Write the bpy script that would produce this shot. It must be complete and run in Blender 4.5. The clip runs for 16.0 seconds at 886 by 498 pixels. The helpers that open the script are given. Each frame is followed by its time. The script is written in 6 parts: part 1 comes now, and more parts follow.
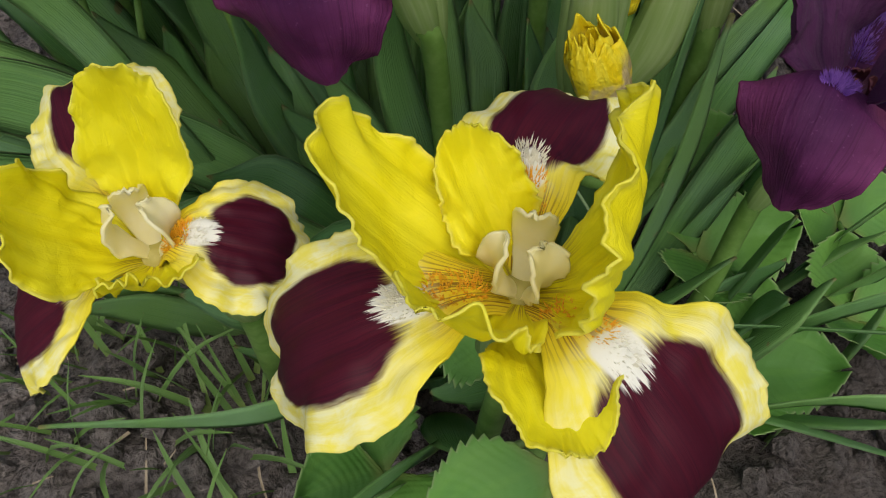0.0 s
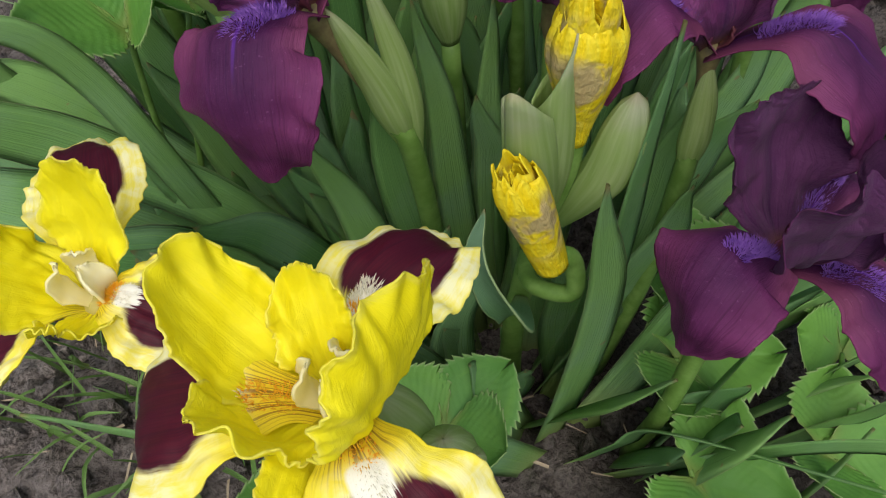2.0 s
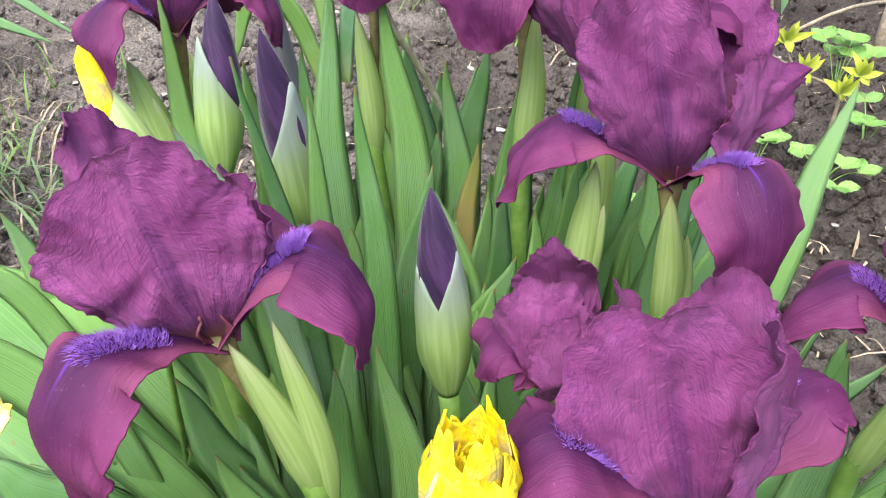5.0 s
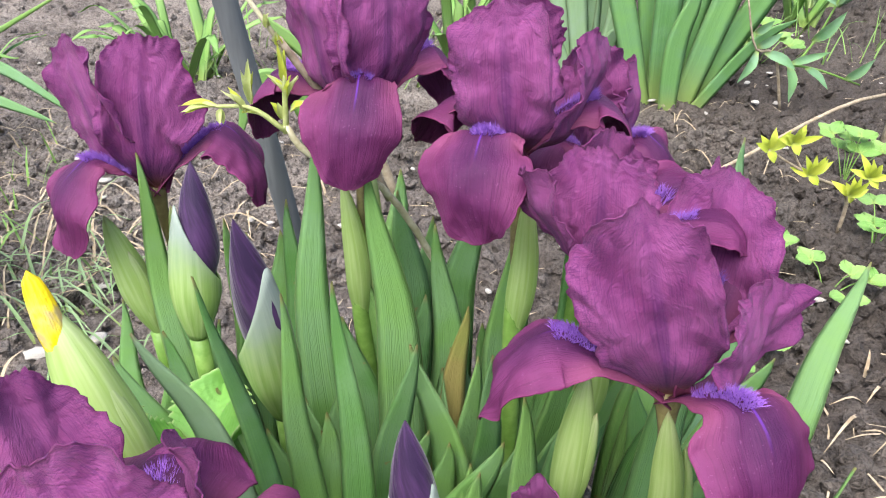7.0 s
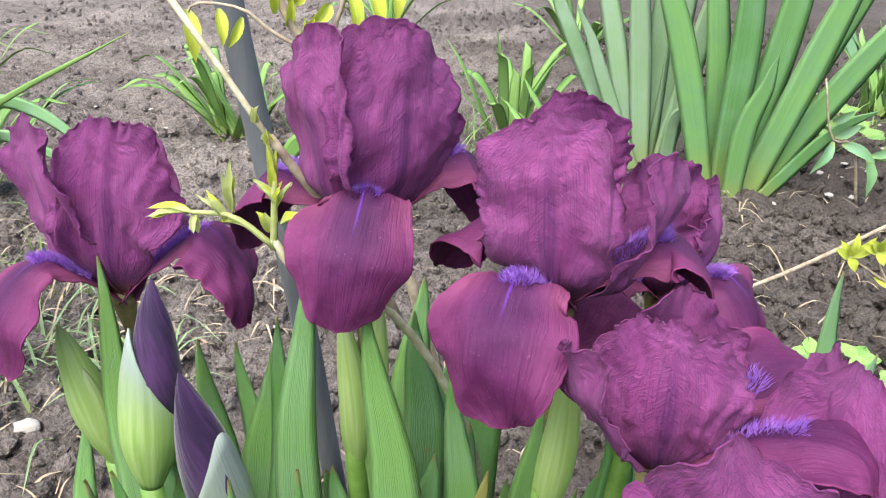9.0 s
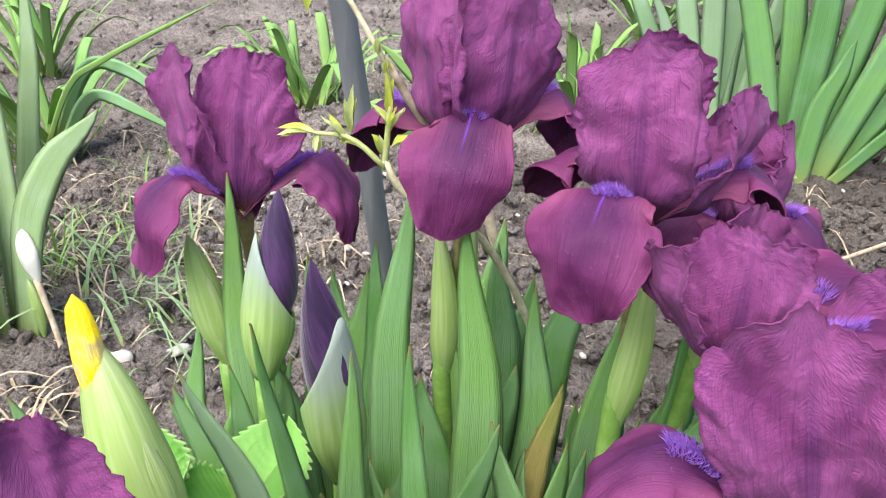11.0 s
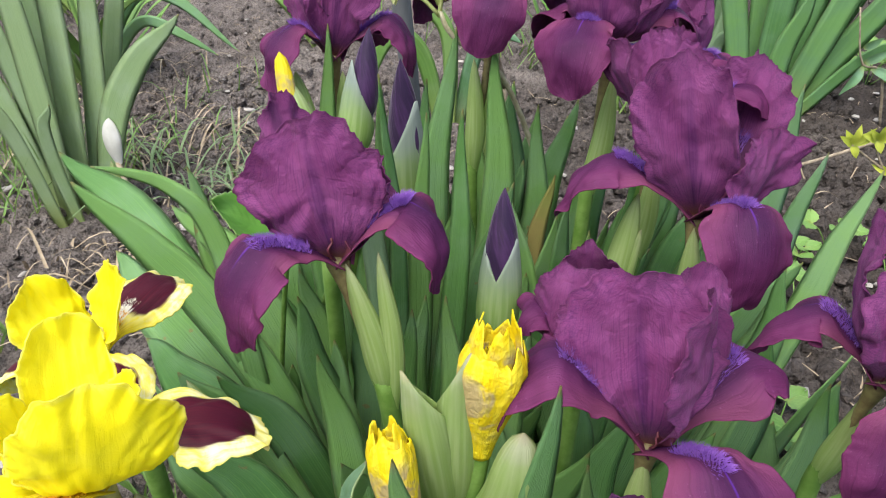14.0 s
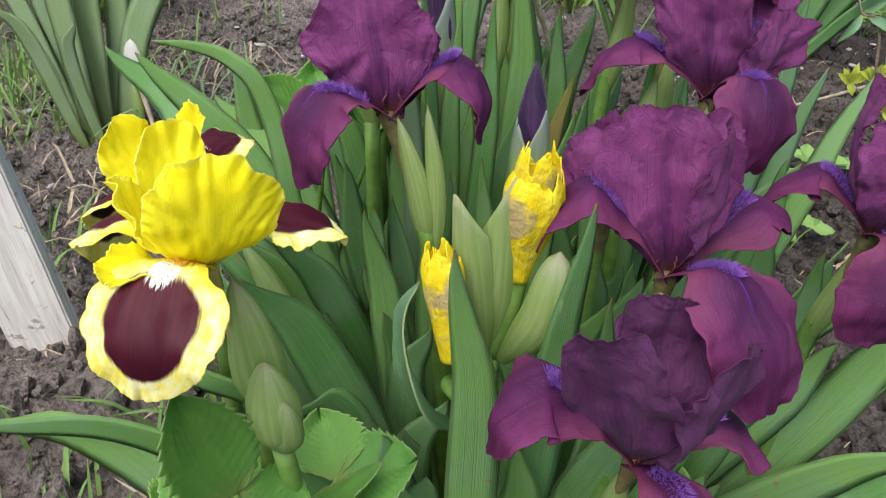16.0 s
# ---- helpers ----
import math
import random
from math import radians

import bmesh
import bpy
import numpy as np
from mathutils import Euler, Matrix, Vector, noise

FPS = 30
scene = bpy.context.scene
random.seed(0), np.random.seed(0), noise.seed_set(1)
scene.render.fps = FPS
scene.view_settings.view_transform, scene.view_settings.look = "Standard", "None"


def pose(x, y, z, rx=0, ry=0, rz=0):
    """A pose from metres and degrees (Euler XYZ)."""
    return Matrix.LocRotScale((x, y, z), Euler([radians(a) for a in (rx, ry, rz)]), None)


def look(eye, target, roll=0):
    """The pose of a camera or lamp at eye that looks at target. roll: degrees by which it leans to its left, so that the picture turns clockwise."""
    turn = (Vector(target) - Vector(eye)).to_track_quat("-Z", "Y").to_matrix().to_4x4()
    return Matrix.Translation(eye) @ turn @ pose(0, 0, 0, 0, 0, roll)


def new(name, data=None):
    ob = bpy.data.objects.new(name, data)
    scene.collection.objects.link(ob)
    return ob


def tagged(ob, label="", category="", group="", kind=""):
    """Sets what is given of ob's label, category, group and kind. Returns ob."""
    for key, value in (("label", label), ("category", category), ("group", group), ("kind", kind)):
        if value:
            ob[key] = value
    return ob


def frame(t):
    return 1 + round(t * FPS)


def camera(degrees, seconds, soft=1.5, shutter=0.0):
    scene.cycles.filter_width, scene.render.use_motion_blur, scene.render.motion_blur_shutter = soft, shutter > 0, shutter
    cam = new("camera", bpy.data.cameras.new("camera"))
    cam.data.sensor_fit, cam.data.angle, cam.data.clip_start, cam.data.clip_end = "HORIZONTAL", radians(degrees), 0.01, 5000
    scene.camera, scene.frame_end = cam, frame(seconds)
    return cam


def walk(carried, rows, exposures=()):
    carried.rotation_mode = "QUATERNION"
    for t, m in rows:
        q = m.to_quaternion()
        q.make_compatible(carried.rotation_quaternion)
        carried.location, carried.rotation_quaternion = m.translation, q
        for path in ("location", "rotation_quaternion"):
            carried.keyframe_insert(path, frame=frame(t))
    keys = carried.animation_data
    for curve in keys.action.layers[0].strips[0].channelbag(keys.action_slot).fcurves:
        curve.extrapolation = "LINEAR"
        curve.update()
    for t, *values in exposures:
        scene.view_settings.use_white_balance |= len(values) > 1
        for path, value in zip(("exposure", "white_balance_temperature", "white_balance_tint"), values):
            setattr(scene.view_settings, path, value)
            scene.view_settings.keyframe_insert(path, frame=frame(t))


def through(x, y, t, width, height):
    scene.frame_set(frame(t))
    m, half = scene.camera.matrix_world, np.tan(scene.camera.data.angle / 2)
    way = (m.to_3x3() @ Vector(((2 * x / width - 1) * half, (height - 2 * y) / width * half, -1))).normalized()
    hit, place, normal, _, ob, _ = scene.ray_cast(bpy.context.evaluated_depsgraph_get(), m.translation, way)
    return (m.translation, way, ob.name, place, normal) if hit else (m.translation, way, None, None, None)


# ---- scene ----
cam = camera(62.75, 16.0, 1.1)
EXPOSURES = [(0.0, -0.55), (1.0, -0.52), (1.5, -0.45), (2.0, -0.22), (2.5, 0.05), (3.0, 0.50), (3.5, 0.95), (4.0, 1.3), (6.5, 1.35), (9.0, 1.35), (11.5, 1.4), (12.5, 1.35), (13.0, 1.3), (13.5, 1.0), (14.0, 0.68), (14.5, 0.5), (16.0, 0.38)]
ROWS = [
    (0.0, -0.1870, -0.1650, 0.4048, 32.18, 1.24, -39.28),
    (0.5, -0.1951, -0.1682, 0.4139, 33.56, 3.14, -40.46),
    (1.0, -0.1871, -0.1723, 0.4169, 33.54, 2.46, -37.34),
    (1.5, -0.1551, -0.1769, 0.4274, 33.96, 2.94, -34.69),
    (2.0, -0.1371, -0.1911, 0.4371, 34.40, 2.11, -26.92),
    (2.5, -0.0999, -0.2007, 0.4365, 37.75, 1.18, -17.96),
    (3.0, -0.0710, -0.2024, 0.4286, 43.37, 1.03, -12.94),
    (3.5, -0.0526, -0.1963, 0.4315, 48.44, 0.98, -8.29),
    (4.0, -0.0400, -0.1859, 0.4341, 51.78, 1.45, -5.19),
    (6.5, -0.0269, -0.1251, 0.4632, 57.18, 0.21, -2.43),
    (7.0, -0.0197, -0.1121, 0.4797, 58.47, -0.34, -2.03),
    (7.5, -0.0121, -0.0999, 0.4920, 58.87, -0.28, -1.07),
    (8.0, -0.0135, -0.0715, 0.5004, 59.72, -1.71, 0.42),
    (8.5, -0.0155, -0.0477, 0.4875, 61.21, -2.74, 1.51),
    (9.0, -0.0087, -0.0328, 0.4761, 62.64, -2.25, 3.25),
    (11.5, -0.0227, -0.0988, 0.4647, 60.65, -2.72, 8.39),
    (12.0, -0.0222, -0.1310, 0.4620, 59.84, -2.78, 7.16),
    (12.5, -0.0188, -0.1662, 0.4661, 59.12, -1.98, 5.60),
    (13.0, -0.0164, -0.1924, 0.4627, 58.33, -2.64, 5.54),
    (13.5, -0.0194, -0.2299, 0.4644, 59.42, -3.62, 6.35),
    (14.0, -0.0213, -0.2563, 0.4607, 58.84, -3.61, 7.84),
    (14.5, -0.0216, -0.2715, 0.4542, 59.13, -4.08, 7.70),
    (15.0, -0.0334, -0.2921, 0.4492, 59.13, -4.09, 8.08),
    (15.5, -0.0375, -0.3059, 0.4433, 58.25, -4.69, 8.12),
    (16.0, -0.0346, -0.3173, 0.4327, 56.24, -4.71, 7.73),
]
walk(cam, [(t, pose(x, y, z, rx, ry, rz)) for t, x, y, z, rx, ry, rz in ROWS], EXPOSURES)

# ---- light ----
world = bpy.data.worlds.new("world")
scene.world = world
world.use_nodes = True
wt = world.node_tree
sky = wt.nodes.new("ShaderNodeTexSky")
sky.sky_type = "NISHITA"
sky.sun_disc = False
sky.sun_elevation, sky.sun_rotation = radians(62), radians(211)
sky.dust_density, sky.air_density = 3.0, 1.0
wt.links.new(sky.outputs[0], wt.nodes["Background"].inputs[0])
wt.nodes["Background"].inputs[1].default_value = 0.145
sun_data = bpy.data.lights.new("sun", "SUN")
sun_data.energy, sun_data.angle, sun_data.color = 3.0, radians(65), (1.0, 0.97, 0.92)
sun = new("sun", sun_data)
sun.matrix_world = look((-0.9, -1.5, 3.3), (0, 0, 0))


# ---- materials ----
class Nodes:
    """A small builder of node materials."""

    def __init__(self, name):
        self.mat = bpy.data.materials.new(name)
        self.mat.use_nodes = True
        self.tree = self.mat.node_tree
        self.bsdf = self.tree.nodes["Principled BSDF"]
        self.out = self.tree.nodes["Material Output"]

    def add(self, kind):
        return self.tree.nodes.new(kind)

    def link(self, a, b):
        self.tree.links.new(a, b)

    def put(self, socket, value):
        if isinstance(value, bpy.types.NodeSocket):
            self.link(value, socket)
        else:
            socket.default_value = value

    def math(self, op, a, b=0.0, c=0.0, clamp=False):
        n = self.add("ShaderNodeMath")
        n.operation, n.use_clamp = op, clamp
        for i, v in enumerate((a, b, c)):
            self.put(n.inputs[i], v)
        return n.outputs[0]

    def step(self, x, lo, hi, to0=0.0, to1=1.0):
        n = self.add("ShaderNodeMapRange")
        n.interpolation_type = "SMOOTHSTEP"
        for i, v in enumerate((x, lo, hi, to0, to1)):
            self.put(n.inputs[i], v)
        return n.outputs[0]

    def mix(self, f, a, b):
        n = self.add("ShaderNodeMix")
        n.data_type = "RGBA"
        self.put(n.inputs[0], f)
        for s, v in ((n.inputs[6], a), (n.inputs[7], b)):
            self.put(s, v if isinstance(v, bpy.types.NodeSocket) else (*v, 1.0))
        return n.outputs[2]

    def uv(self):
        t = self.add("ShaderNodeTexCoord")
        s = self.add("ShaderNodeSeparateXYZ")
        self.link(t.outputs["UV"], s.inputs[0])
        return s.outputs[0], s.outputs[1]

    def rim(self):
        """0 in a petal's middle, 1 at its margin all round."""
        m = self.add("ShaderNodeUVMap")
        m.uv_map = "Rim"
        s = self.add("ShaderNodeSeparateXYZ")
        self.link(m.outputs[0], s.inputs[0])
        return s.outputs[0]

    def xyz(self, x, y, z=0.0):
        n = self.add("ShaderNodeCombineXYZ")
        for i, v in enumerate((x, y, z)):
            self.put(n.inputs[i], v)
        return n.outputs[0]

    def noise(self, vec, scale, detail=3.0, rough=0.55, dist=0.0):
        n = self.add("ShaderNodeTexNoise")
        if vec is not None:
            self.link(vec, n.inputs["Vector"])
        n.inputs["Scale"].default_value, n.inputs["Detail"].default_value = scale, detail
        n.inputs["Roughness"].default_value, n.inputs["Distortion"].default_value = rough, dist
        return n.outputs[0]

    def place(self):
        return self.add("ShaderNodeTexCoord").outputs["Object"]

    def rand(self):
        return self.add("ShaderNodeObjectInfo").outputs["Random"]

    def bump(self, h, strength, distance):
        n = self.add("ShaderNodeBump")
        n.inputs["Strength"].default_value, n.inputs["Distance"].default_value = strength, distance
        self.put(n.inputs["Height"], h)
        self.link(n.outputs[0], self.bsdf.inputs["Normal"])
        return n.outputs[0]

    def finish(self, colour, rough, spec=0.3, through_light=0.0, tint=None, sheen=0.0):
        b = self.bsdf
        self.put(b.inputs["Base Color"], colour if isinstance(colour, bpy.types.NodeSocket) else (*colour, 1.0))
        self.put(b.inputs["Roughness"], rough)
        b.inputs["Specular IOR Level"].default_value = spec
        if sheen:
            b.inputs["Sheen Weight"].default_value = sheen
            b.inputs["Sheen Roughness"].default_value = 0.4
        if through_light:
            tr = self.add("ShaderNodeBsdfTranslucent")
            self.put(tr.inputs[0], tint if tint is not None else (colour if isinstance(colour, bpy.types.NodeSocket) else (*colour, 1.0)))
            m = self.add("ShaderNodeMixShader")
            m.inputs[0].default_value = through_light
            self.link(b.outputs[0], m.inputs[1])
            self.link(tr.outputs[0], m.inputs[2])
            self.link(m.outputs[0], self.out.inputs[0])
        return self.mat


def veins(n, u, v, across=26.0, along=2.2):
    """Fine lines that run along a petal and fan out with it."""
    return n.noise(n.xyz(n.math("MULTIPLY", u, across), n.math("MULTIPLY", v, along)), 1.0, 4.0, 0.65, 0.3)


def petal_purple(name, body, deep, pale, dark_from):
    """Velvety plum petal: dark midrib, dark veins fanning from the base, fine soft cross wrinkles, dark thin margin."""
    n = Nodes(name)
    u, v = n.uv()
    rim = n.rim()
    mid = n.math("ABSOLUTE", n.math("SUBTRACT", u, 0.5))
    vein = veins(n, u, v, 46.0, 2.2)
    hair = veins(n, u, v, 110.0, 5.0)
    blot = n.noise(n.place(), 55.0, 4.0, 0.6)
    speck = n.noise(n.place(), 900.0, 2.0, 0.5)
    slant = n.math("ADD", n.math("MULTIPLY", v, 30.0), n.math("MULTIPLY", mid, 18.0))
    wrinkle = n.noise(n.xyz(n.math("MULTIPLY", u, 13.0), slant), 1.0, 5.0, 0.62, 1.6)
    fine = n.noise(n.place(), 640.0, 3.0, 0.65, 0.4)
    c = n.mix(n.step(blot, 0.32, 0.70, 0.10, 0.80), body, pale)
    c = n.mix(n.step(wrinkle, 0.50, 0.75, 0.0, 0.25), c, pale)
    c = n.mix(n.step(hair, 0.48, 0.66, 0.0, 0.42), c, deep)
    c = n.mix(n.math("MULTIPLY", n.step(vein, 0.50, 0.66, 0.0, 0.65), n.step(v, 0.22, 0.70, 1.0, 0.15)), c, deep)
    centre = n.math("MULTIPLY", n.step(mid, 0.0, 0.085, 1.0, 0.0), n.step(v, dark_from[0], dark_from[1], 0.75, 0.10))
    c = n.mix(n.math("MULTIPLY", centre, n.step(vein, 0.3, 0.65, 0.45, 1.0)), c, deep)
    c = n.mix(n.step(v, 0.05, 0.20, 0.9, 0.0), c, (0.34, 0.13, 0.06))
    c = n.mix(n.math("MULTIPLY", n.step(rim, 0.93, 1.0, 0.0, 0.55), n.step(blot, 0.35, 0.6, 0.3, 1.0)), c, (0.095, 0.010, 0.055))
    # thin dark lines across the petal, stronger towards its margin
    cross_lines = n.noise(n.xyz(n.math("MULTIPLY", u, 7.0), n.math("MULTIPLY", v, 46.0)), 1.0, 4.0, 0.65, 1.2)
    c = n.mix(n.math("MULTIPLY", n.step(n.math("ABSOLUTE", n.math("SUBTRACT", cross_lines, 0.5)), 0.0, 0.035, 0.70, 0.0), n.step(rim, 0.35, 0.95)), c, deep)
    c = n.mix(n.step(speck, 0.66, 0.74, 0.0, 0.20), c, (0.40, 0.16, 0.34))
    h = n.math("ADD", n.math("MULTIPLY", vein, n.step(v, 0.3, 0.8, 0.5, 0.2)), n.math("MULTIPLY", wrinkle, 0.7))
    h = n.math("ADD", n.math("ADD", h, n.math("MULTIPLY", hair, 0.25)), n.math("MULTIPLY", fine, 0.22))
    n.bump(h, 0.85, 0.0017)
    return n.finish(c, n.step(blot, 0.3, 0.7, 0.52, 0.66), 0.22, 0.32, n.mix(0.35, c, (0.50, 0.075, 0.32)), 0.06)


def petal_fall_purple():
    """The drooping petal: darker, almost black violet round the beard, pink flush at the claw."""
    n = Nodes("plum_fall")
    u, v = n.uv()
    rim = n.rim()
    mid = n.math("ABSOLUTE", n.math("SUBTRACT", u, 0.5))
    vein = veins(n, u, v, 40.0, 1.6)
    blot = n.noise(n.place(), 60.0, 3.0)
    c = n.mix(n.step(blot, 0.3, 0.7), (0.096, 0.015, 0.069), (0.156, 0.031, 0.112))
    c = n.mix(n.step(vein, 0.50, 0.66, 0.0, 0.50), c, (0.040, 0.005, 0.030))
    sides = n.math("MULTIPLY", n.step(mid, 0.12, 0.42), n.step(v, 0.30, 0.66, 1.0, 0.08))
    c = n.mix(n.math("MULTIPLY", sides, 0.75), c, (0.205, 0.052, 0.112))
    heart = n.math("MULTIPLY", n.step(mid, 0.06, 0.42, 1.0, 0.0), n.step(v, 0.52, 1.0, 1.0, 0.0))
    c = n.mix(n.math("MULTIPLY", heart, n.step(vein, 0.25, 0.6, 0.95, 0.65)), c, (0.034, 0.008, 0.046))
    line = n.math("MULTIPLY", n.step(mid, 0.004, 0.016, 1.0, 0.0), n.step(v, 0.45, 0.62, 0.7, 0.0))
    c = n.mix(line, c, (0.12, 0.03, 0.34))
    c = n.mix(n.step(rim, 0.93, 1.0, 0.0, 0.35), c, (0.26, 0.05, 0.15))
    fine = n.noise(n.xyz(n.math("MULTIPLY", u, 70.0), n.math("MULTIPLY", v, 8.0)), 1.0, 3.0, 0.6, 0.5)
    cross = n.noise(n.place(), 520.0, 3.0, 0.6, 0.5)
    speck = n.noise(n.place(), 900.0, 2.0, 0.5)
    c = n.mix(n.step(speck, 0.66, 0.74, 0.0, 0.18), c, (0.40, 0.16, 0.34))
    h = n.math("ADD", n.math("MULTIPLY", vein, 0.5), n.math("ADD", n.math("MULTIPLY", fine, 0.3), n.math("MULTIPLY", cross, 0.3)))
    n.bump(h, 0.75, 0.0014)
    return n.finish(c, 0.58, 0.16, 0.16, n.mix(0.3, c, (0.4, 0.03, 0.18)))


def petal_yellow():
    n = Nodes("lemon_standard")
    u, v = n.uv()
    rim = n.rim()
    vein = veins(n, u, v, 30.0, 2.0)
    blot = n.noise(n.place(), 70.0, 3.0)
    c = n.mix(n.step(blot, 0.35, 0.68), (0.97, 0.88, 0.012), (0.98, 0.91, 0.030))
    c = n.mix(n.step(vein, 0.52, 0.72, 0.0, 0.20), c, (0.92, 0.85, 0.10))
    c = n.mix(n.math("MULTIPLY", n.step(rim, 0.90, 1.0, 0.0, 0.6), n.step(vein, 0.35, 0.6)), c, (0.92, 0.86, 0.22))
    base = n.math("MULTIPLY", n.step(v, 0.14, 0.30, 1.0, 0.0), n.step(vein, 0.46, 0.56))
    c = n.mix(n.math("MULTIPLY", base, 0.75), c, (0.26, 0.13, 0.04))
    wrinkle = n.noise(n.xyz(n.math("MULTIPLY", u, 10.0), n.math("MULTIPLY", v, 16.0)), 1.0, 3.0, 0.6, 0.9)
    fine = n.noise(n.place(), 500.0, 2.0)
    h = n.math("ADD", n.math("MULTIPLY", vein, 0.6), n.math("ADD", n.math("MULTIPLY", wrinkle, 0.7), n.math("MULTIPLY", fine, 0.2)))
    n.bump(h, 0.35, 0.0016)
    return n.finish(c, 0.48, 0.25, 0.38, n.mix(0.6, c, (0.99, 0.93, 0.03)))


def petal_fall_yellow():
    """Yellow claw with brown hatching, white flame, maroon blotch with a feathered edge, cream rim."""
    n = Nodes("bicolour_fall")
    u, v = n.uv()
    d = n.rim()
    x = n.math("MULTIPLY", n.math("ABSOLUTE", n.math("SUBTRACT", u, 0.5)), n.step(v, 0.16, 0.62, 0.6, 2.0))
    vein = veins(n, u, v, 34.0, 1.2)
    hair = veins(n, u, v, 90.0, 3.0)
    wide = n.noise(n.place(), 150.0, 3.0, 0.6, 0.8)
    streak = n.noise(n.xyz(n.math("MULTIPLY", u, 24.0), n.math("MULTIPLY", v, 5.0)), 1.0, 4.0, 0.6, 0.5)
    rim = n.mix(n.step(n.math("ADD", n.math("MULTIPLY", wide, 0.6), n.math("MULTIPLY", streak, 0.4)), 0.38, 0.62), (0.90, 0.80, 0.12), (0.92, 0.89, 0.50))
    rim = n.mix(n.step(d, 0.90, 1.0, 0.0, 0.5), rim, (0.92, 0.82, 0.10))
    claw = n.mix(n.math("MULTIPLY", n.step(vein, 0.50, 0.57), 0.80), (0.86, 0.66, 0.03), (0.22, 0.08, 0.02))
    c = n.mix(n.step(v, 0.28, 0.40), claw, rim)
    flank = n.math("MULTIPLY", n.step(v, 0.30, 0.62, 1.0, 0.0), n.step(x, 0.1, 0.5))
    c = n.mix(n.math("MULTIPLY", flank, 0.85), c, (0.90, 0.76, 0.025))
    jag = n.math("MULTIPLY", n.math("SUBTRACT", n.math("ADD", n.math("MULTIPLY", streak, 0.6), n.math("MULTIPLY", hair, 0.4)), 0.5), 0.16)
    inside = n.step(n.math("ADD", d, jag), 0.57, 0.66, 1.0, 0.0)
    lower = n.step(n.math("ADD", n.math("ADD", v, jag), n.math("MULTIPLY", x, -0.06)), 0.37, 0.43)
    maroon = n.mix(n.step(n.math("ADD", n.math("MULTIPLY", vein, 0.6), n.math("MULTIPLY", hair, 0.4)), 0.38, 0.66), (0.082, 0.005, 0.015), (0.040, 0.003, 0.011))
    maroon = n.mix(n.step(v, 0.55, 0.85, 0.0, 0.55), maroon, (0.038, 0.003, 0.012))
    c = n.mix(n.math("MULTIPLY", inside, lower), c, maroon)
    ray = n.math("ADD", n.math("MULTIPLY", vein, 0.5), n.math("MULTIPLY", hair, 0.5))
    flame = n.math("MULTIPLY", n.step(x, 0.06, 0.26, 1.0, 0.0), n.math("MULTIPLY", n.step(v, 0.31, 0.37), n.step(n.math("ADD", v, n.math("MULTIPLY", n.math("SUBTRACT", ray, 0.5), -0.34)), 0.43, 0.49, 1.0, 0.0)))
    c = n.mix(n.step(flame, 0.25, 0.6), c, (0.88, 0.86, 0.74))
    h = n.math("ADD", n.math("MULTIPLY", vein, n.step(v, 0.4, 0.6, 0.8, 0.3)), n.math("MULTIPLY", n.math("ADD", wide, streak), n.step(d, 0.6, 0.9, 0.2, 0.7)))
    n.bump(n.math("ADD", h, n.math("MULTIPLY", hair, 0.15)), 0.3, 0.0010)
    return n.finish(c, 0.52, 0.22, 0.16)


def petal_wilted():
    """Rolled-up spent yellow bloom with grey-violet watery stains."""
    n = Nodes("wilted_yellow")
    u, v = n.uv()
    blot = n.noise(n.place(), 75.0, 3.0, 0.6, 0.4)
    vein = veins(n, u, v, 20.0, 3.0)
    c = n.mix(n.step(vein, 0.35, 0.7), (0.90, 0.70, 0.008), (0.92, 0.80, 0.05))
    band = n.math("MULTIPLY", n.step(v, 0.15, 0.40), n.step(v, 0.70, 0.86, 1.0, 0.0))
    c = n.mix(n.math("MULTIPLY", n.step(blot, 0.46, 0.60), n.math("MULTIPLY", band, 0.75)), c, (0.46, 0.36, 0.26))
    n.bump(n.math("ADD", vein, n.noise(n.place(), 260.0, 2.0)), 0.7, 0.002)
    return n.finish(c, 0.5, 0.25, 0.3)


def petal_bud():
    """Tightly rolled dark violet bud."""
    n = Nodes("dark_violet_bud")
    u, v = n.uv()
    w = n.noise(n.xyz(n.math("ADD", n.math("MULTIPLY", u, 16.0), n.math("MULTIPLY", v, 7.0)), n.math("MULTIPLY", v, 3.0)), 1.0, 3.0)
    c = n.mix(n.step(w, 0.35, 0.7), (0.022, 0.009, 0.038), (0.060, 0.024, 0.085))
    n.bump(w, 0.6, 0.0015)
    return n.finish(c, 0.55, 0.3, 0.05, None, 0.2)


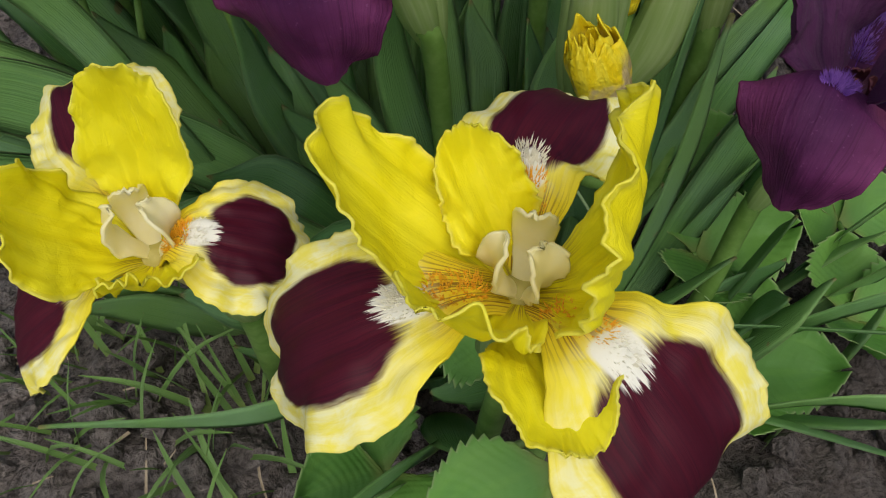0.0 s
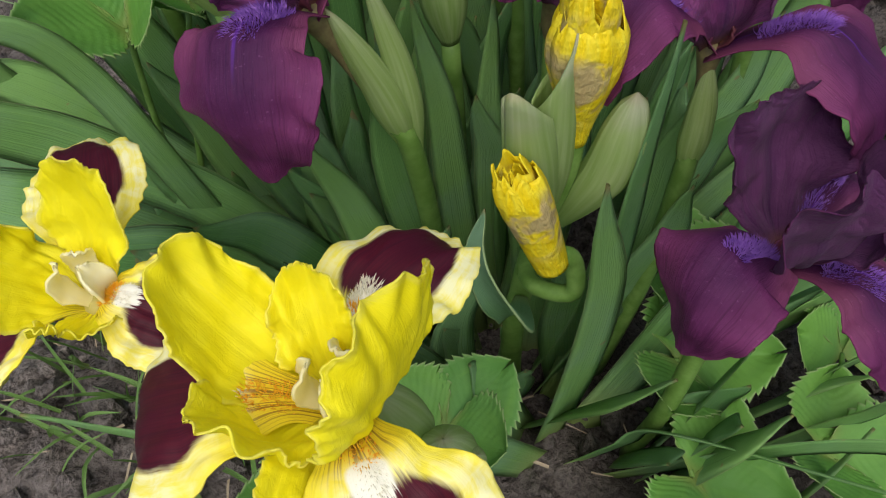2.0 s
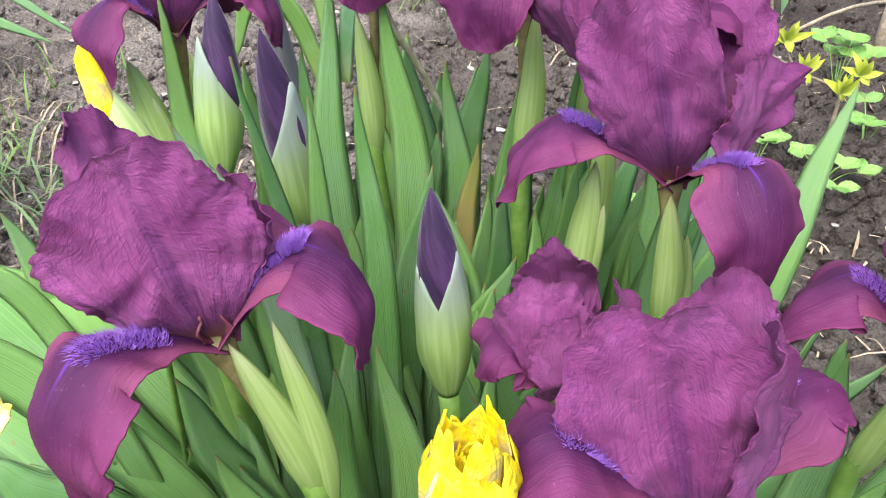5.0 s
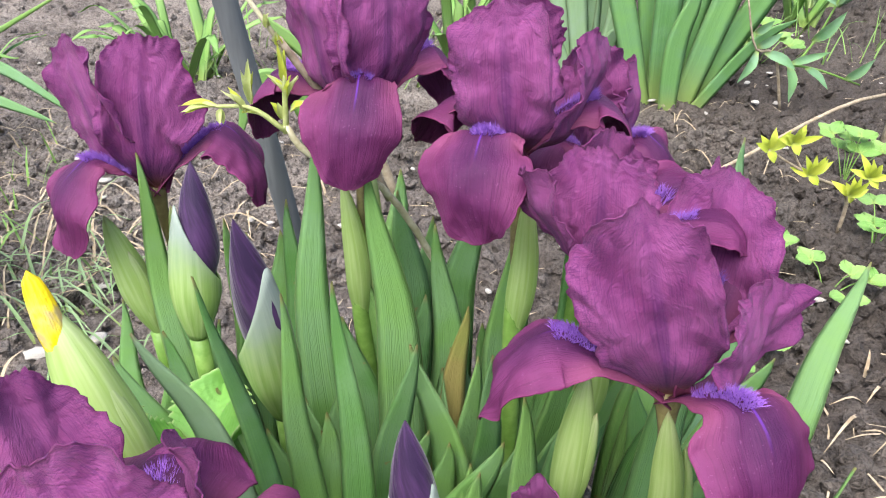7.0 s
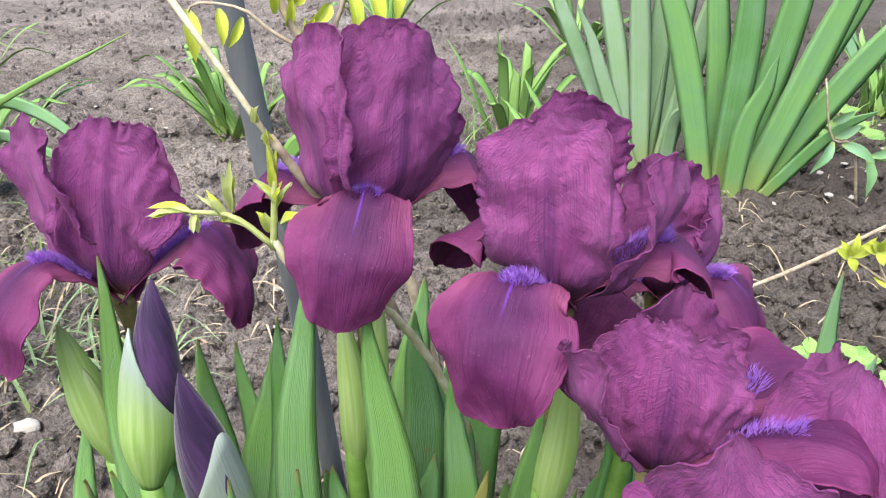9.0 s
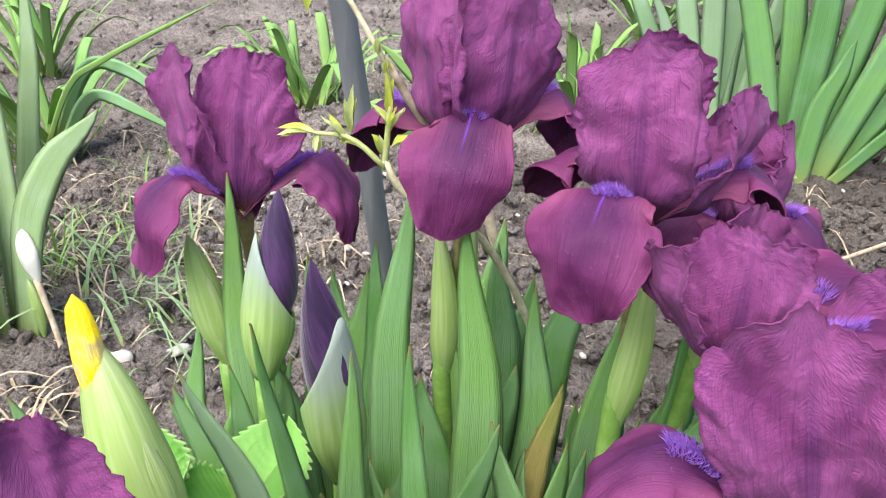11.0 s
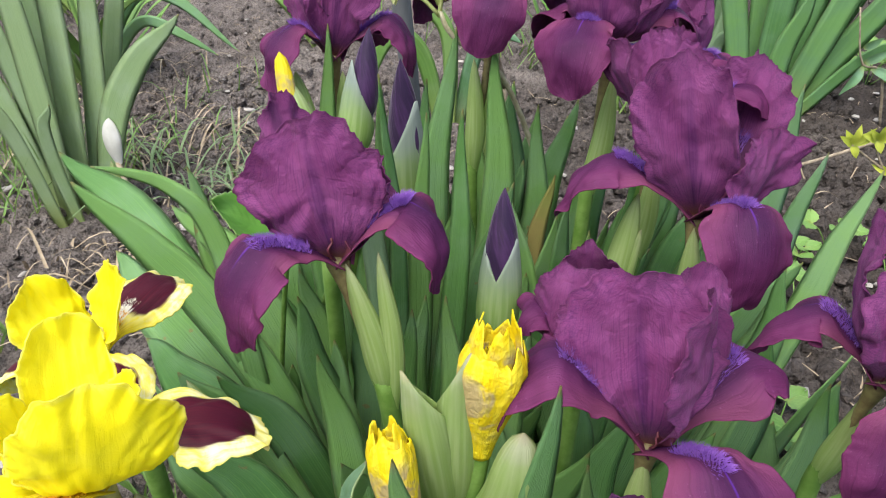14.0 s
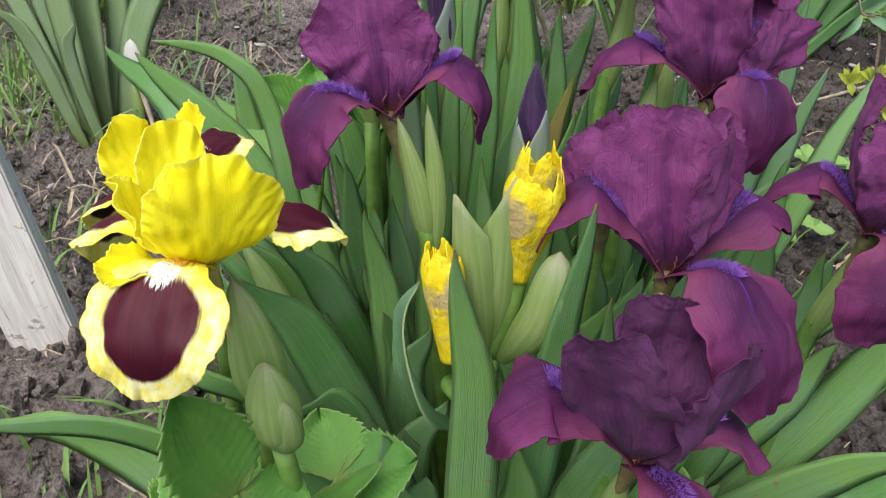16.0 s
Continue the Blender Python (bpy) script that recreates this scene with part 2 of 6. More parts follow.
def leaf_green(name, dark, light, grey, ribs=38.0, spots=0.0, through=0.20):
    n = Nodes(name)
    u, v = n.uv()
    r = n.rand()
    rib = n.noise(n.xyz(n.math("MULTIPLY", u, ribs), n.math("MULTIPLY", v, 1.2)), 1.0, 3.0, 0.5)
    blot = n.noise(n.place(), 24.0, 4.0)
    c = n.mix(r, dark, light)
    c = n.mix(n.step(blot, 0.38, 0.66, 0.05, 0.65), c, grey)
    c = n.mix(n.step(rib, 0.48, 0.66, 0.0, 0.5), c, light)
    c = n.mix(n.step(rib, 0.30, 0.45, 0.35, 0.0), c, dark)
    c = n.mix(n.step(v, 0.0, 0.22, 0.7, 0.0), c, (0.30, 0.36, 0.10))
    edge = n.step(n.math("ABSOLUTE", n.math("SUBTRACT", u, 0.5)), 0.470, 0.5, 0.0, 0.65)
    c = n.mix(edge, c, (0.40, 0.50, 0.22))
    c = n.mix(n.step(v, 0.975, 1.0, 0.0, 0.7), c, (0.34, 0.24, 0.10))
    if spots:
        s = n.noise(n.place(), 95.0, 2.0, 0.4)
        c = n.mix(n.step(s, 0.735, 0.76, 0.0, 0.75), c, (0.30, 0.24, 0.10))
    n.bump(n.math("ADD", rib, n.math("MULTIPLY", n.noise(n.place(), 300.0, 3.0), 0.35)), 0.7, 0.0013)
    return n.finish(c, n.step(blot, 0.3, 0.7, 0.48, 0.62), 0.32, through, n.mix(0.5, c, (0.26, 0.42, 0.04)))


def sheath_green(name, papery):
    """Pale green bract, ribbed, with a more or less papery tip."""
    n = Nodes(name)
    u, v = n.uv()
    rib = n.noise(n.xyz(n.math("MULTIPLY", u, 26.0), n.math("MULTIPLY", v, 1.5)), 1.0, 3.0, 0.5)
    blot = n.noise(n.place(), 60.0, 3.0)
    c = n.mix(n.step(rib, 0.35, 0.7), (0.33, 0.48, 0.14), (0.46, 0.59, 0.25))
    c = n.mix(n.step(v, 0.05, 0.4, 0.5, 0.0), c, (0.22, 0.38, 0.08))
    c = n.mix(n.math("MULTIPLY", n.step(v, 0.68, 1.0), n.step(blot, 0.35, 0.6, papery * 0.4, papery)), c, (0.60, 0.54, 0.50))
    c = n.mix(n.step(v, 0.93, 1.0, 0.0, 0.6), c, (0.46, 0.36, 0.26))
    n.bump(n.math("ADD", rib, n.math("MULTIPLY", blot, 0.5)), 0.4, 0.0014)
    return n.finish(c, 0.48, 0.35, 0.42, n.mix(0.5, c, (0.46, 0.60, 0.12)))


def sheath_violet():
    """Bract of a bud: pale green below, glaucous blue-grey above."""
    n = Nodes("bract_glaucous")
    u, v = n.uv()
    rib = n.noise(n.xyz(n.math("MULTIPLY", u, 26.0), n.math("MULTIPLY", v, 1.5)), 1.0, 3.0, 0.5)
    blot = n.noise(n.place(), 60.0, 3.0)
    c = n.mix(n.step(rib, 0.35, 0.7), (0.21, 0.34, 0.085), (0.33, 0.45, 0.17))
    c = n.mix(n.step(n.math("ADD", v, n.math("MULTIPLY", blot, 0.3)), 0.55, 1.05, 0.0, 0.80), c, (0.27, 0.31, 0.33))
    n.bump(rib, 0.4, 0.0012)
    return n.finish(c, 0.5, 0.3, 0.2, n.mix(0.5, c, (0.40, 0.55, 0.08)))


def plain(name, a, b, scale=80.0, rough=0.6, spec=0.3, bump=0.3, dist=0.001, through=0.0, stretch=None):
    n = Nodes(name)
    p = n.place()
    if stretch:
        m = n.add("ShaderNodeMapping")
        m.inputs["Scale"].default_value = stretch
        n.link(p, m.inputs[0])
        p = m.outputs[0]
    w = n.noise(p, scale, 4.0, 0.6)
    big = n.noise(p, scale * 0.17, 3.0)
    c = n.mix(n.step(w, 0.32, 0.7), a, b)
    c = n.mix(n.step(big, 0.4, 0.7, 0.0, 0.4), c, a)
    n.bump(w, bump, dist)
    return n.finish(c, rough, spec, through)


def soil_material():
    n = Nodes("garden_soil")
    p = n.place()
    grain = n.noise(p, 240.0, 5.0, 0.7)
    lump = n.noise(p, 38.0, 4.0, 0.6)
    patch = n.noise(p, 3.2, 4.0, 0.6)
    c = n.mix(n.step(lump, 0.3, 0.7), (0.146, 0.124, 0.112), (0.302, 0.262, 0.238))
    c = n.mix(n.step(patch, 0.42, 0.66, 0.0, 0.7), c, (0.415, 0.363, 0.325))
    # soil turns darker brown towards +x, broken up by noise
    at = n.add("ShaderNodeSeparateXYZ")
    n.link(p, at.inputs[0])
    dark_right = n.math("ADD", n.noise(p, 1.7, 4.0, 0.6), n.math("MULTIPLY", n.math("MINIMUM", n.math("MAXIMUM", at.outputs[0], -0.5), 0.6), 0.38))
    c = n.mix(n.step(dark_right, 0.38, 0.70, 0.0, 0.72), c, (0.056, 0.045, 0.038))
    c = n.mix(n.step(grain, 0.30, 0.60, 0.85, 0.0), c, (0.040, 0.033, 0.029))
    c = n.mix(n.step(grain, 0.66, 0.76, 0.0, 0.6), c, (0.36, 0.325, 0.29))
    crumb = n.noise(p, 110.0, 4.0, 0.65, 0.6)
    n.bump(n.math("ADD", n.math("ADD", n.math("MULTIPLY", grain, 0.6), n.math("MULTIPLY", crumb, 0.9)), lump), 1.0, 0.013)
    return n.finish(c, 0.9, 0.15)


def wood_material():
    n = Nodes("weathered_paint")
    m = n.add("ShaderNodeMapping")
    m.inputs["Scale"].default_value = (1.0, 1.0, 0.06)
    n.link(n.place(), m.inputs[0])
    grain = n.noise(m.outputs[0], 190.0, 5.0, 0.65, 0.2)
    flake = n.noise(n.place(), 60.0, 4.0, 0.7)
    c = n.mix(n.step(grain, 0.35, 0.65), (0.64, 0.60, 0.56), (0.84, 0.80, 0.75))
    c = n.mix(n.step(flake, 0.58, 0.66, 0.0, 0.8), c, (0.30, 0.24, 0.19))
    c = n.mix(n.step(grain, 0.28, 0.36, 0.7, 0.0), c, (0.16, 0.13, 0.11))
    n.bump(grain, 0.6, 0.002)
    return n.finish(c, 0.8, 0.2)


M_STD = petal_purple("plum_standard", (0.222, 0.042, 0.170), (0.066, 0.013, 0.096), (0.335, 0.090, 0.268), (0.45, 1.0))
# darker, bluer copy of the plum standard, for one front iris only
M_STD_DUSKY = petal_purple("dusky_plum_standard", (0.118, 0.032, 0.112), (0.044, 0.012, 0.062), (0.185, 0.060, 0.172), (0.45, 1.0))
M_FALL = petal_fall_purple()
M_YSTD, M_YFALL = petal_yellow(), petal_fall_yellow()
M_WILT, M_BUD = petal_wilted(), petal_bud()
M_BRACT, M_BRACTG, M_BRACTV = sheath_green("papery_bract", 0.55), sheath_green("fresh_bract", 0.25), sheath_violet()
M_LEAF = leaf_green("sword_leaf", (0.100, 0.268, 0.070), (0.245, 0.455, 0.120), (0.225, 0.395, 0.205), spots=1.0)
M_LEAF_GREY = leaf_green("glaucous_leaf", (0.105, 0.25, 0.10), (0.185, 0.36, 0.14), (0.22, 0.36, 0.25))
M_GLAUCOUS = leaf_green("blue_green_leaf", (0.22, 0.37, 0.19), (0.31, 0.47, 0.25), (0.33, 0.46, 0.32))
M_LEAF_DRY = leaf_green("drying_leaf", (0.24, 0.27, 0.06), (0.38, 0.40, 0.12), (0.42, 0.30, 0.12), spots=1.0)
M_FARLEAF = leaf_green("far_green_leaf", (0.110, 0.270, 0.085), (0.215, 0.430, 0.135), (0.170, 0.340, 0.165), through=0.3)
M_PALELEAF = leaf_green("pale_grey_green_leaf", (0.23, 0.36, 0.16), (0.33, 0.45, 0.22), (0.33, 0.45, 0.28), through=0.25)
M_GRASS = leaf_green("grass_blade", (0.11, 0.26, 0.05), (0.23, 0.39, 0.10), (0.20, 0.33, 0.12), 10.0)
M_LIME = leaf_green("lime_leaf", (0.34, 0.42, 0.03), (0.54, 0.58, 0.07), (0.44, 0.50, 0.08), 8.0)
M_BROAD = leaf_green("toothed_leaf", (0.105, 0.30, 0.045), (0.205, 0.44, 0.080), (0.15, 0.35, 0.09), 6.0, through=0.35)
M_STEM = plain("green_stem", (0.12, 0.24, 0.04), (0.20, 0.34, 0.08), 120.0, 0.45, 0.4, through=0.1)
M_TUBE = plain("plum_tube", (0.17, 0.13, 0.06), (0.27, 0.24, 0.10), 160.0, 0.5, 0.3, through=0.15)
M_YTUBE = plain("cream_tube", (0.50, 0.44, 0.12), (0.66, 0.58, 0.22), 160.0, 0.5, 0.3, through=0.2)
M_STYLE = plain("plum_style", (0.13, 0.025, 0.07), (0.22, 0.07, 0.07), 120.0, 0.5, 0.3, through=0.3)
M_YSTYLE = plain("cream_style", (0.95, 0.89, 0.52), (0.96, 0.92, 0.66), 120.0, 0.5, 0.3, through=0.35)
M_BEARD = plain("violet_beard", (0.18, 0.065, 0.37), (0.36, 0.17, 0.58), 400.0, 0.6, 0.2)
M_YBEARD = plain("white_beard", (0.78, 0.74, 0.58), (0.84, 0.82, 0.70), 300.0, 0.6, 0.2)
M_OBEARD = plain("orange_beard", (0.86, 0.40, 0.02), (0.90, 0.58, 0.05), 300.0, 0.6, 0.2)
M_SOIL, M_WOOD = soil_material(), wood_material()
M_STONE = plain("pale_stone", (0.30, 0.275, 0.25), (0.56, 0.53, 0.48), 60.0, 0.8, 0.2, 0.5, 0.002)
M_STRAW = plain("dry_straw", (0.26, 0.20, 0.13), (0.48, 0.40, 0.29), 90.0, 0.8, 0.2)
M_BARK = plain("twig_bark", (0.24, 0.19, 0.13), (0.42, 0.35, 0.26), 160.0, 0.75, 0.2, 0.6, 0.001)
M_TWIG = plain("pale_twig", (0.36, 0.33, 0.20), (0.58, 0.54, 0.38), 160.0, 0.7, 0.2, 0.5, 0.001)
M_POST = plain("grey_post", (0.075, 0.082, 0.088), (0.140, 0.148, 0.155), 60.0, 0.65, 0.3, 0.4, 0.001, stretch=(1, 1, 0.1))
M_WHITE = plain("white_petal", (0.66, 0.66, 0.60), (0.78, 0.78, 0.74), 60.0, 0.5, 0.3, through=0.3)
M_SHOOT = plain("young_shoot", (0.38, 0.44, 0.14), (0.56, 0.59, 0.30), 120.0, 0.5, 0.3, through=0.3)

# ---- tools for shapes ----
UP = Vector((0, 0, 1))


def mesh_from(name, verts, faces, uvs=None, smooth=True):
    me = bpy.data.meshes.new(name)
    me.from_pydata([tuple(v) for v in verts], [], faces)
    if uvs is not None:
        layer = me.uv_layers.new(name="UVMap")
        idx = np.empty(len(me.loops), dtype=np.int32)
        me.loops.foreach_get("vertex_index", idx)
        layer.data.foreach_set("uv", np.asarray(uvs, dtype=np.float32)[idx].ravel())
    if smooth:
        me.polygons.foreach_set("use_smooth", np.ones(len(me.polygons), dtype=bool))
    me.update()
    return me


def part(name, me, material, parent, label="", thick=0.0):
    ob = new(name, me)
    if material is not None and not me.materials:
        me.materials.append(material)
    if parent is not None:
        ob.parent = parent
        ob.matrix_parent_inverse = parent.matrix_world.inverted() if parent.type == "EMPTY" else Matrix.Identity(4)
    if label:
        tagged(ob, label)
    if thick:
        mod = ob.modifiers.new("thickness", "SOLIDIFY")
        mod.thickness, mod.offset = thick, 0.0
    return ob


def thing(name, place, label, category, group=""):
    ob = new(name)
    ob.empty_display_size = 0.02
    ob.location = place
    bpy.context.view_layer.update()
    return tagged(ob, label, category, group)


def spline(points, count, spread=1.0):
    """A smooth line through a few points, with its running share from 0 to 1."""
    pts = [Vector(p) for p in points]
    pts = [pts[0] * 2 - pts[1]] + pts + [pts[-1] * 2 - pts[-2]]
    segs = len(pts) - 3
    out = []
    for i in range(count):
        s = 1 - (1 - i / (count - 1)) ** spread
        k = min(int(s * segs), segs - 1)
        f = s * segs - k
        a, b, c, d = pts[k:k + 4]
        p = 0.5 * ((2 * b) + (c - a) * f + (2 * a - 5 * b + 4 * c - d) * f * f + (3 * b - a - 3 * c + d) * f ** 3)
        out.append((p, s))
    return out


def tube(points, radii, sides=8, count=12, flat=1.0):
    """A tapered round stem through points."""
    line = spline(points, count)
    verts, faces, uvs = [], [], []
    for i, (p, s) in enumerate(line):
        t = (line[min(i + 1, count - 1)][0] - line[max(i - 1, 0)][0]).normalized()
        x = t.cross(Vector((0.3, 1, 0.2))).normalized()
        y = t.cross(x)
        k = s * (len(radii) - 1)
        j = min(int(k), len(radii) - 2)
        r = radii[j] + (radii[j + 1] - radii[j]) * (k - j)
        for a in range(sides):
            w = 2 * math.pi * a / sides
            verts.append(p + (x * math.cos(w) + y * math.sin(w) * flat) * r)
            uvs.append((a / sides, s))
    for i in range(count - 1):
        for a in range(sides):
            b = (a + 1) % sides
            faces.append((i * sides + a, i * sides + b, (i + 1) * sides + b, (i + 1) * sides + a))
    faces.append(tuple(range(sides))[::-1])
    faces.append(tuple(range((count - 1) * sides, count * sides)))
    return mesh_from("tube", verts, faces, uvs)


def step01(x, lo, hi):
    f = min(max((x - lo) / (hi - lo), 0.0), 1.0)
    return f * f * (3 - 2 * f)


def wobble(p, scale, seed):
    return noise.noise(Vector(p) * scale + Vector((seed * 3.7, seed * 1.3, seed * 7.1)))


def dot_grid(seed):
    rng = np.random.RandomState(seed % 9973 + 17)
    g = rng.normal(size=(256, 3))
    return rng.permutation(256), g / np.linalg.norm(g, axis=1)[:, None]


def ripple(x, y, z, seed):
    """Smooth gradient noise over whole arrays, about -0.8 to 0.8."""
    perm, grad = dot_grid(seed)
    x, y, z = np.broadcast_arrays(np.asarray(x, float) * 0.8 + y * 0.6 + 31.3, np.asarray(y, float) * 0.8 - x * 0.6 + 17.7, np.asarray(z, float) + 5.1)
    xi, yi, zi = (np.floor(q).astype(int) for q in (x, y, z))
    fx, fy, fz = x - xi, y - yi, z - zi
    w = [q ** 3 * (q * (q * 6 - 15) + 10) for q in (fx, fy, fz)]
    out = 0.0
    for i in (0, 1):
        for j in (0, 1):
            for k in (0, 1):
                h = perm[(perm[(perm[(xi + i) & 255] + yi + j) & 255] + zi + k) & 255]
                g = grad[h]
                d = g[..., 0] * (fx - i) + g[..., 1] * (fy - j) + g[..., 2] * (fz - k)
                out = out + d * np.where(i, w[0], 1 - w[0]) * np.where(j, w[1], 1 - w[1]) * np.where(k, w[2], 1 - w[2])
    return out * 1.5


def soft(x, lo, hi):
    f = np.clip((x - lo) / (hi - lo), 0.0, 1.0)
    return f * f * (3 - 2 * f)


def petal(line_points, side, width, outline, cup, ruffle, seed, nu=33, nv=44, crumple=0.0025, notch=0.0, twist=0.0, pleat=0.0,
          frill=0.0, crease=0.0, lobes=0.05, fold=(0, 0.0), fray=0.0, wrinkle=0.0, waves=2.0, calm=(0.16, 0.42)):
    """A petal swept along a line. side: its left-to-right direction; outline(v): its half width from 0 to 1; cup: how far
    the edges bend to the petal's back (minus) or front; ruffle: height of the broad waves of its rim, frill of the small
    ones; lobes and fray: how uneven its outline is; fold: the side (1, -1) whose edge is turned outward, and how far."""
    p = np.array([tuple(q) for q, _ in spline(line_points, 121)])
    arc = np.concatenate([[0.0], np.cumsum(np.linalg.norm(np.diff(p, axis=0), axis=1))])
    length, half = arc[-1], width * 0.5
    t = np.gradient(p, axis=0)
    t /= np.linalg.norm(t, axis=1)[:, None]
    sd = np.array(side, float)[None, :] - t * (t @ np.array(side, float))[:, None]
    sd /= np.linalg.norm(sd, axis=1)[:, None]
    if twist:
        a = (twist * arc / length)[:, None]
        sd = sd * np.cos(a) + np.cross(t, sd) * np.sin(a)
    n = np.cross(sd, t)
    v = 1 - (1 - np.linspace(0, 1, nv)) ** 1.7
    u = np.linspace(-1, 1, nu)
    u = 0.75 * u + 0.25 * np.sin(u * math.pi / 2)
    V, U = np.meshgrid(v, u, indexing="ij")
    A, B = U * outline(V) * half, V * length
    rim = np.concatenate([np.stack([A[:, 0], B[:, 0]], 1), np.stack([A[:, -1], B[:, -1]], 1)])
    D = np.sqrt(((A.ravel()[:, None] - rim[None, :, 0]) ** 2 + (B.ravel()[:, None] - rim[None, :, 1]) ** 2).min(1)).reshape(A.shape)
    edge = np.clip(1 - D / (half * 0.9), 0, 1)
    body = soft(V, *calm)
    round_ = np.arctan2(A / half, (B - 0.55 * length) / (0.45 * length))
    c, d = np.cos(round_), np.sin(round_)
    grow = lobes * half * body * edge ** 1.5 * (1.3 * ripple(c * 1.5, d * 1.5, 0, seed) + 0.7 * ripple(c * 3.7, d * 3.7, 0, seed + 1))
    grow = grow + fray * np.clip(0.6 + 1.2 * ripple(c * 1.7, d * 1.7, 0, seed + 13), 0.15, 1.3) * body * edge ** 5 * ripple(c * 15, d * 15, 0, seed + 2)
    A2, B2 = A + grow * d, B + grow * c - notch * length * np.exp(-(round_ / 0.17) ** 2) * edge ** 2 * body
    z = cup * half * (A2 / half) ** 2
    z = z + ruffle * 1.9 * body * edge ** 2.0 * ripple(c * waves, d * waves, 0, seed + 3)
    patchy = np.clip(0.45 + 1.3 * ripple(c * 1.3, d * 1.3, 0, seed + 12), 0.1, 1.2)
    z = z + frill * 2.6 * patchy * body * edge ** 5 * (ripple(c * 6.5, d * 6.5, 0, seed + 4) + 0.5 * ripple(c * 15, d * 15, 0, seed + 5))
    z = z + crumple * body * (1.4 * ripple(A * 42, B * 42, 0, seed + 6) + 0.4 * ripple(A * 105, B * 105, 0, seed + 7))
    fan = np.arctan2(A, B + 0.30 * length)
    if pleat:
        z = z + pleat * soft(V, 0.10, 0.45) * (0.5 + edge) * ripple(fan * 15 + 0.9 * ripple(A * 60, B * 60, 0, seed), B * 44, 0, seed + 8)
    if wrinkle:
        w = 1 - 2.2 * np.abs(ripple(fan * 14, B * 230 + 0.9 * ripple(A * 120, B * 120, 0, seed + 10), 0, seed + 9))
        z = z + wrinkle * body * (0.35 + 0.65 * edge) * w
    if crease:
        z = z + crease * np.exp(-(A / 0.0028) ** 2) * soft(V, 0.05, 0.3) * (1 - 0.6 * V)
    S = A2
    if fold[0]:
        f = soft(A2 / half * fold[0], 0.40, 1.0) * soft(V, 0.15, 0.5)
        z = z + fold[1] * f * (1.6 - 0.6 * f)
        S = A2 - fold[0] * fold[1] * 0.9 * f * f
    at = np.clip(B2, 0, length)

    def along(q):
        return np.stack([np.interp(at, arc, q[:, k]) for k in range(3)], -1)

    q = along(p) + along(t) * (B2 - at)[..., None] + along(sd) * S[..., None] + along(n) * z[..., None]
    uvs = np.stack([0.5 + 0.5 * U, V], -1).reshape(-1, 2)
    i, j = np.meshgrid(np.arange(nv - 1), np.arange(nu - 1), indexing="ij")
    a = (i * nu + j).ravel()
    me = mesh_from("petal", q.reshape(-1, 3).tolist(), np.stack([a, a + 1, a + nu + 1, a + nu], 1).tolist(), uvs)
    layer = me.uv_layers.new(name="Rim")
    idx = np.empty(len(me.loops), dtype=np.int32)
    me.loops.foreach_get("vertex_index", idx)
    rims = np.stack([edge, 0 * edge], -1).reshape(-1, 2).astype(np.float32)
    layer.data.foreach_set("uv", rims[idx].ravel())
    return me


def closing(v, start, power=2.2, root=0.5):
    """1 up to start, then round to nothing at the tip."""
    x = np.clip((v - start) / (1 - start), 0, 1)
    return np.maximum(1 - x ** power, 0.0) ** root


def fall_outline(v):
    return (0.30 + 0.70 * soft(v, 0.10, 0.58)) * closing(v, 0.56, 2.3, 0.52)


def round_fall_outline(v):
    return (0.26 + 0.74 * soft(v, 0.14, 0.56)) * closing(v, 0.58, 2.1, 0.5)


def standard_outline(v):
    return (0.17 + 0.83 * soft(v, 0.0, 0.56)) * closing(v, 0.52, 2.5, 0.55)


def strap_outline(v):
    return (0.55 + 0.45 * soft(v, 0.1, 0.6)) * closing(v, 0.7, 2.0, 0.5)


def leaf_outline(v):
    return np.maximum(np.sin(math.pi * np.minimum(1.0, 0.06 + 0.94 * v) ** 0.8), 0.03)


def hairs(points, ups, length, radius, count, seed, spread):
    """A beard: a strip of fine upright hairs along a line."""
    rng = random.Random(seed)
    verts, faces = [], []
    for _ in range(count):
        k = rng.random() * (len(points) - 1)
        i = min(int(k), len(points) - 2)
        p = points[i].lerp(points[i + 1], k - i)
        along = (points[i + 1] - points[i]).normalized()
        up = ups[i].lerp(ups[i + 1], k - i).normalized()
        sd = along.cross(up)
        x = rng.uniform(-1, 1)
        lean = (up + sd * x * 0.75 + along * rng.uniform(-0.2, 0.8)).normalized()
        p = p + sd * (x * spread) - up * 0.0008
        n = length * rng.uniform(0.6, 1.15) * (1 - 0.35 * abs(x))
        a = len(verts)
        ca = lean.cross(along).normalized() * radius
        cb = lean.cross(ca.normalized()) * radius
        verts += [p + ca, p - ca * 0.5 + cb * 0.87, p - ca * 0.5 - cb * 0.87]
        m = p + lean * n * 0.6
        verts += [m + ca * 0.7, m - ca * 0.35 + cb * 0.6, m - ca * 0.35 - cb * 0.6]
        verts.append(p + (lean + along * 0.25).normalized() * n)
        for j in range(3):
            h = (j + 1) % 3
            faces += [(a + j, a + h, a + 3 + h, a + 3 + j), (a + 3 + j, a + 3 + h, a + 6)]
    return mesh_from("hairs", verts, faces, None, False)


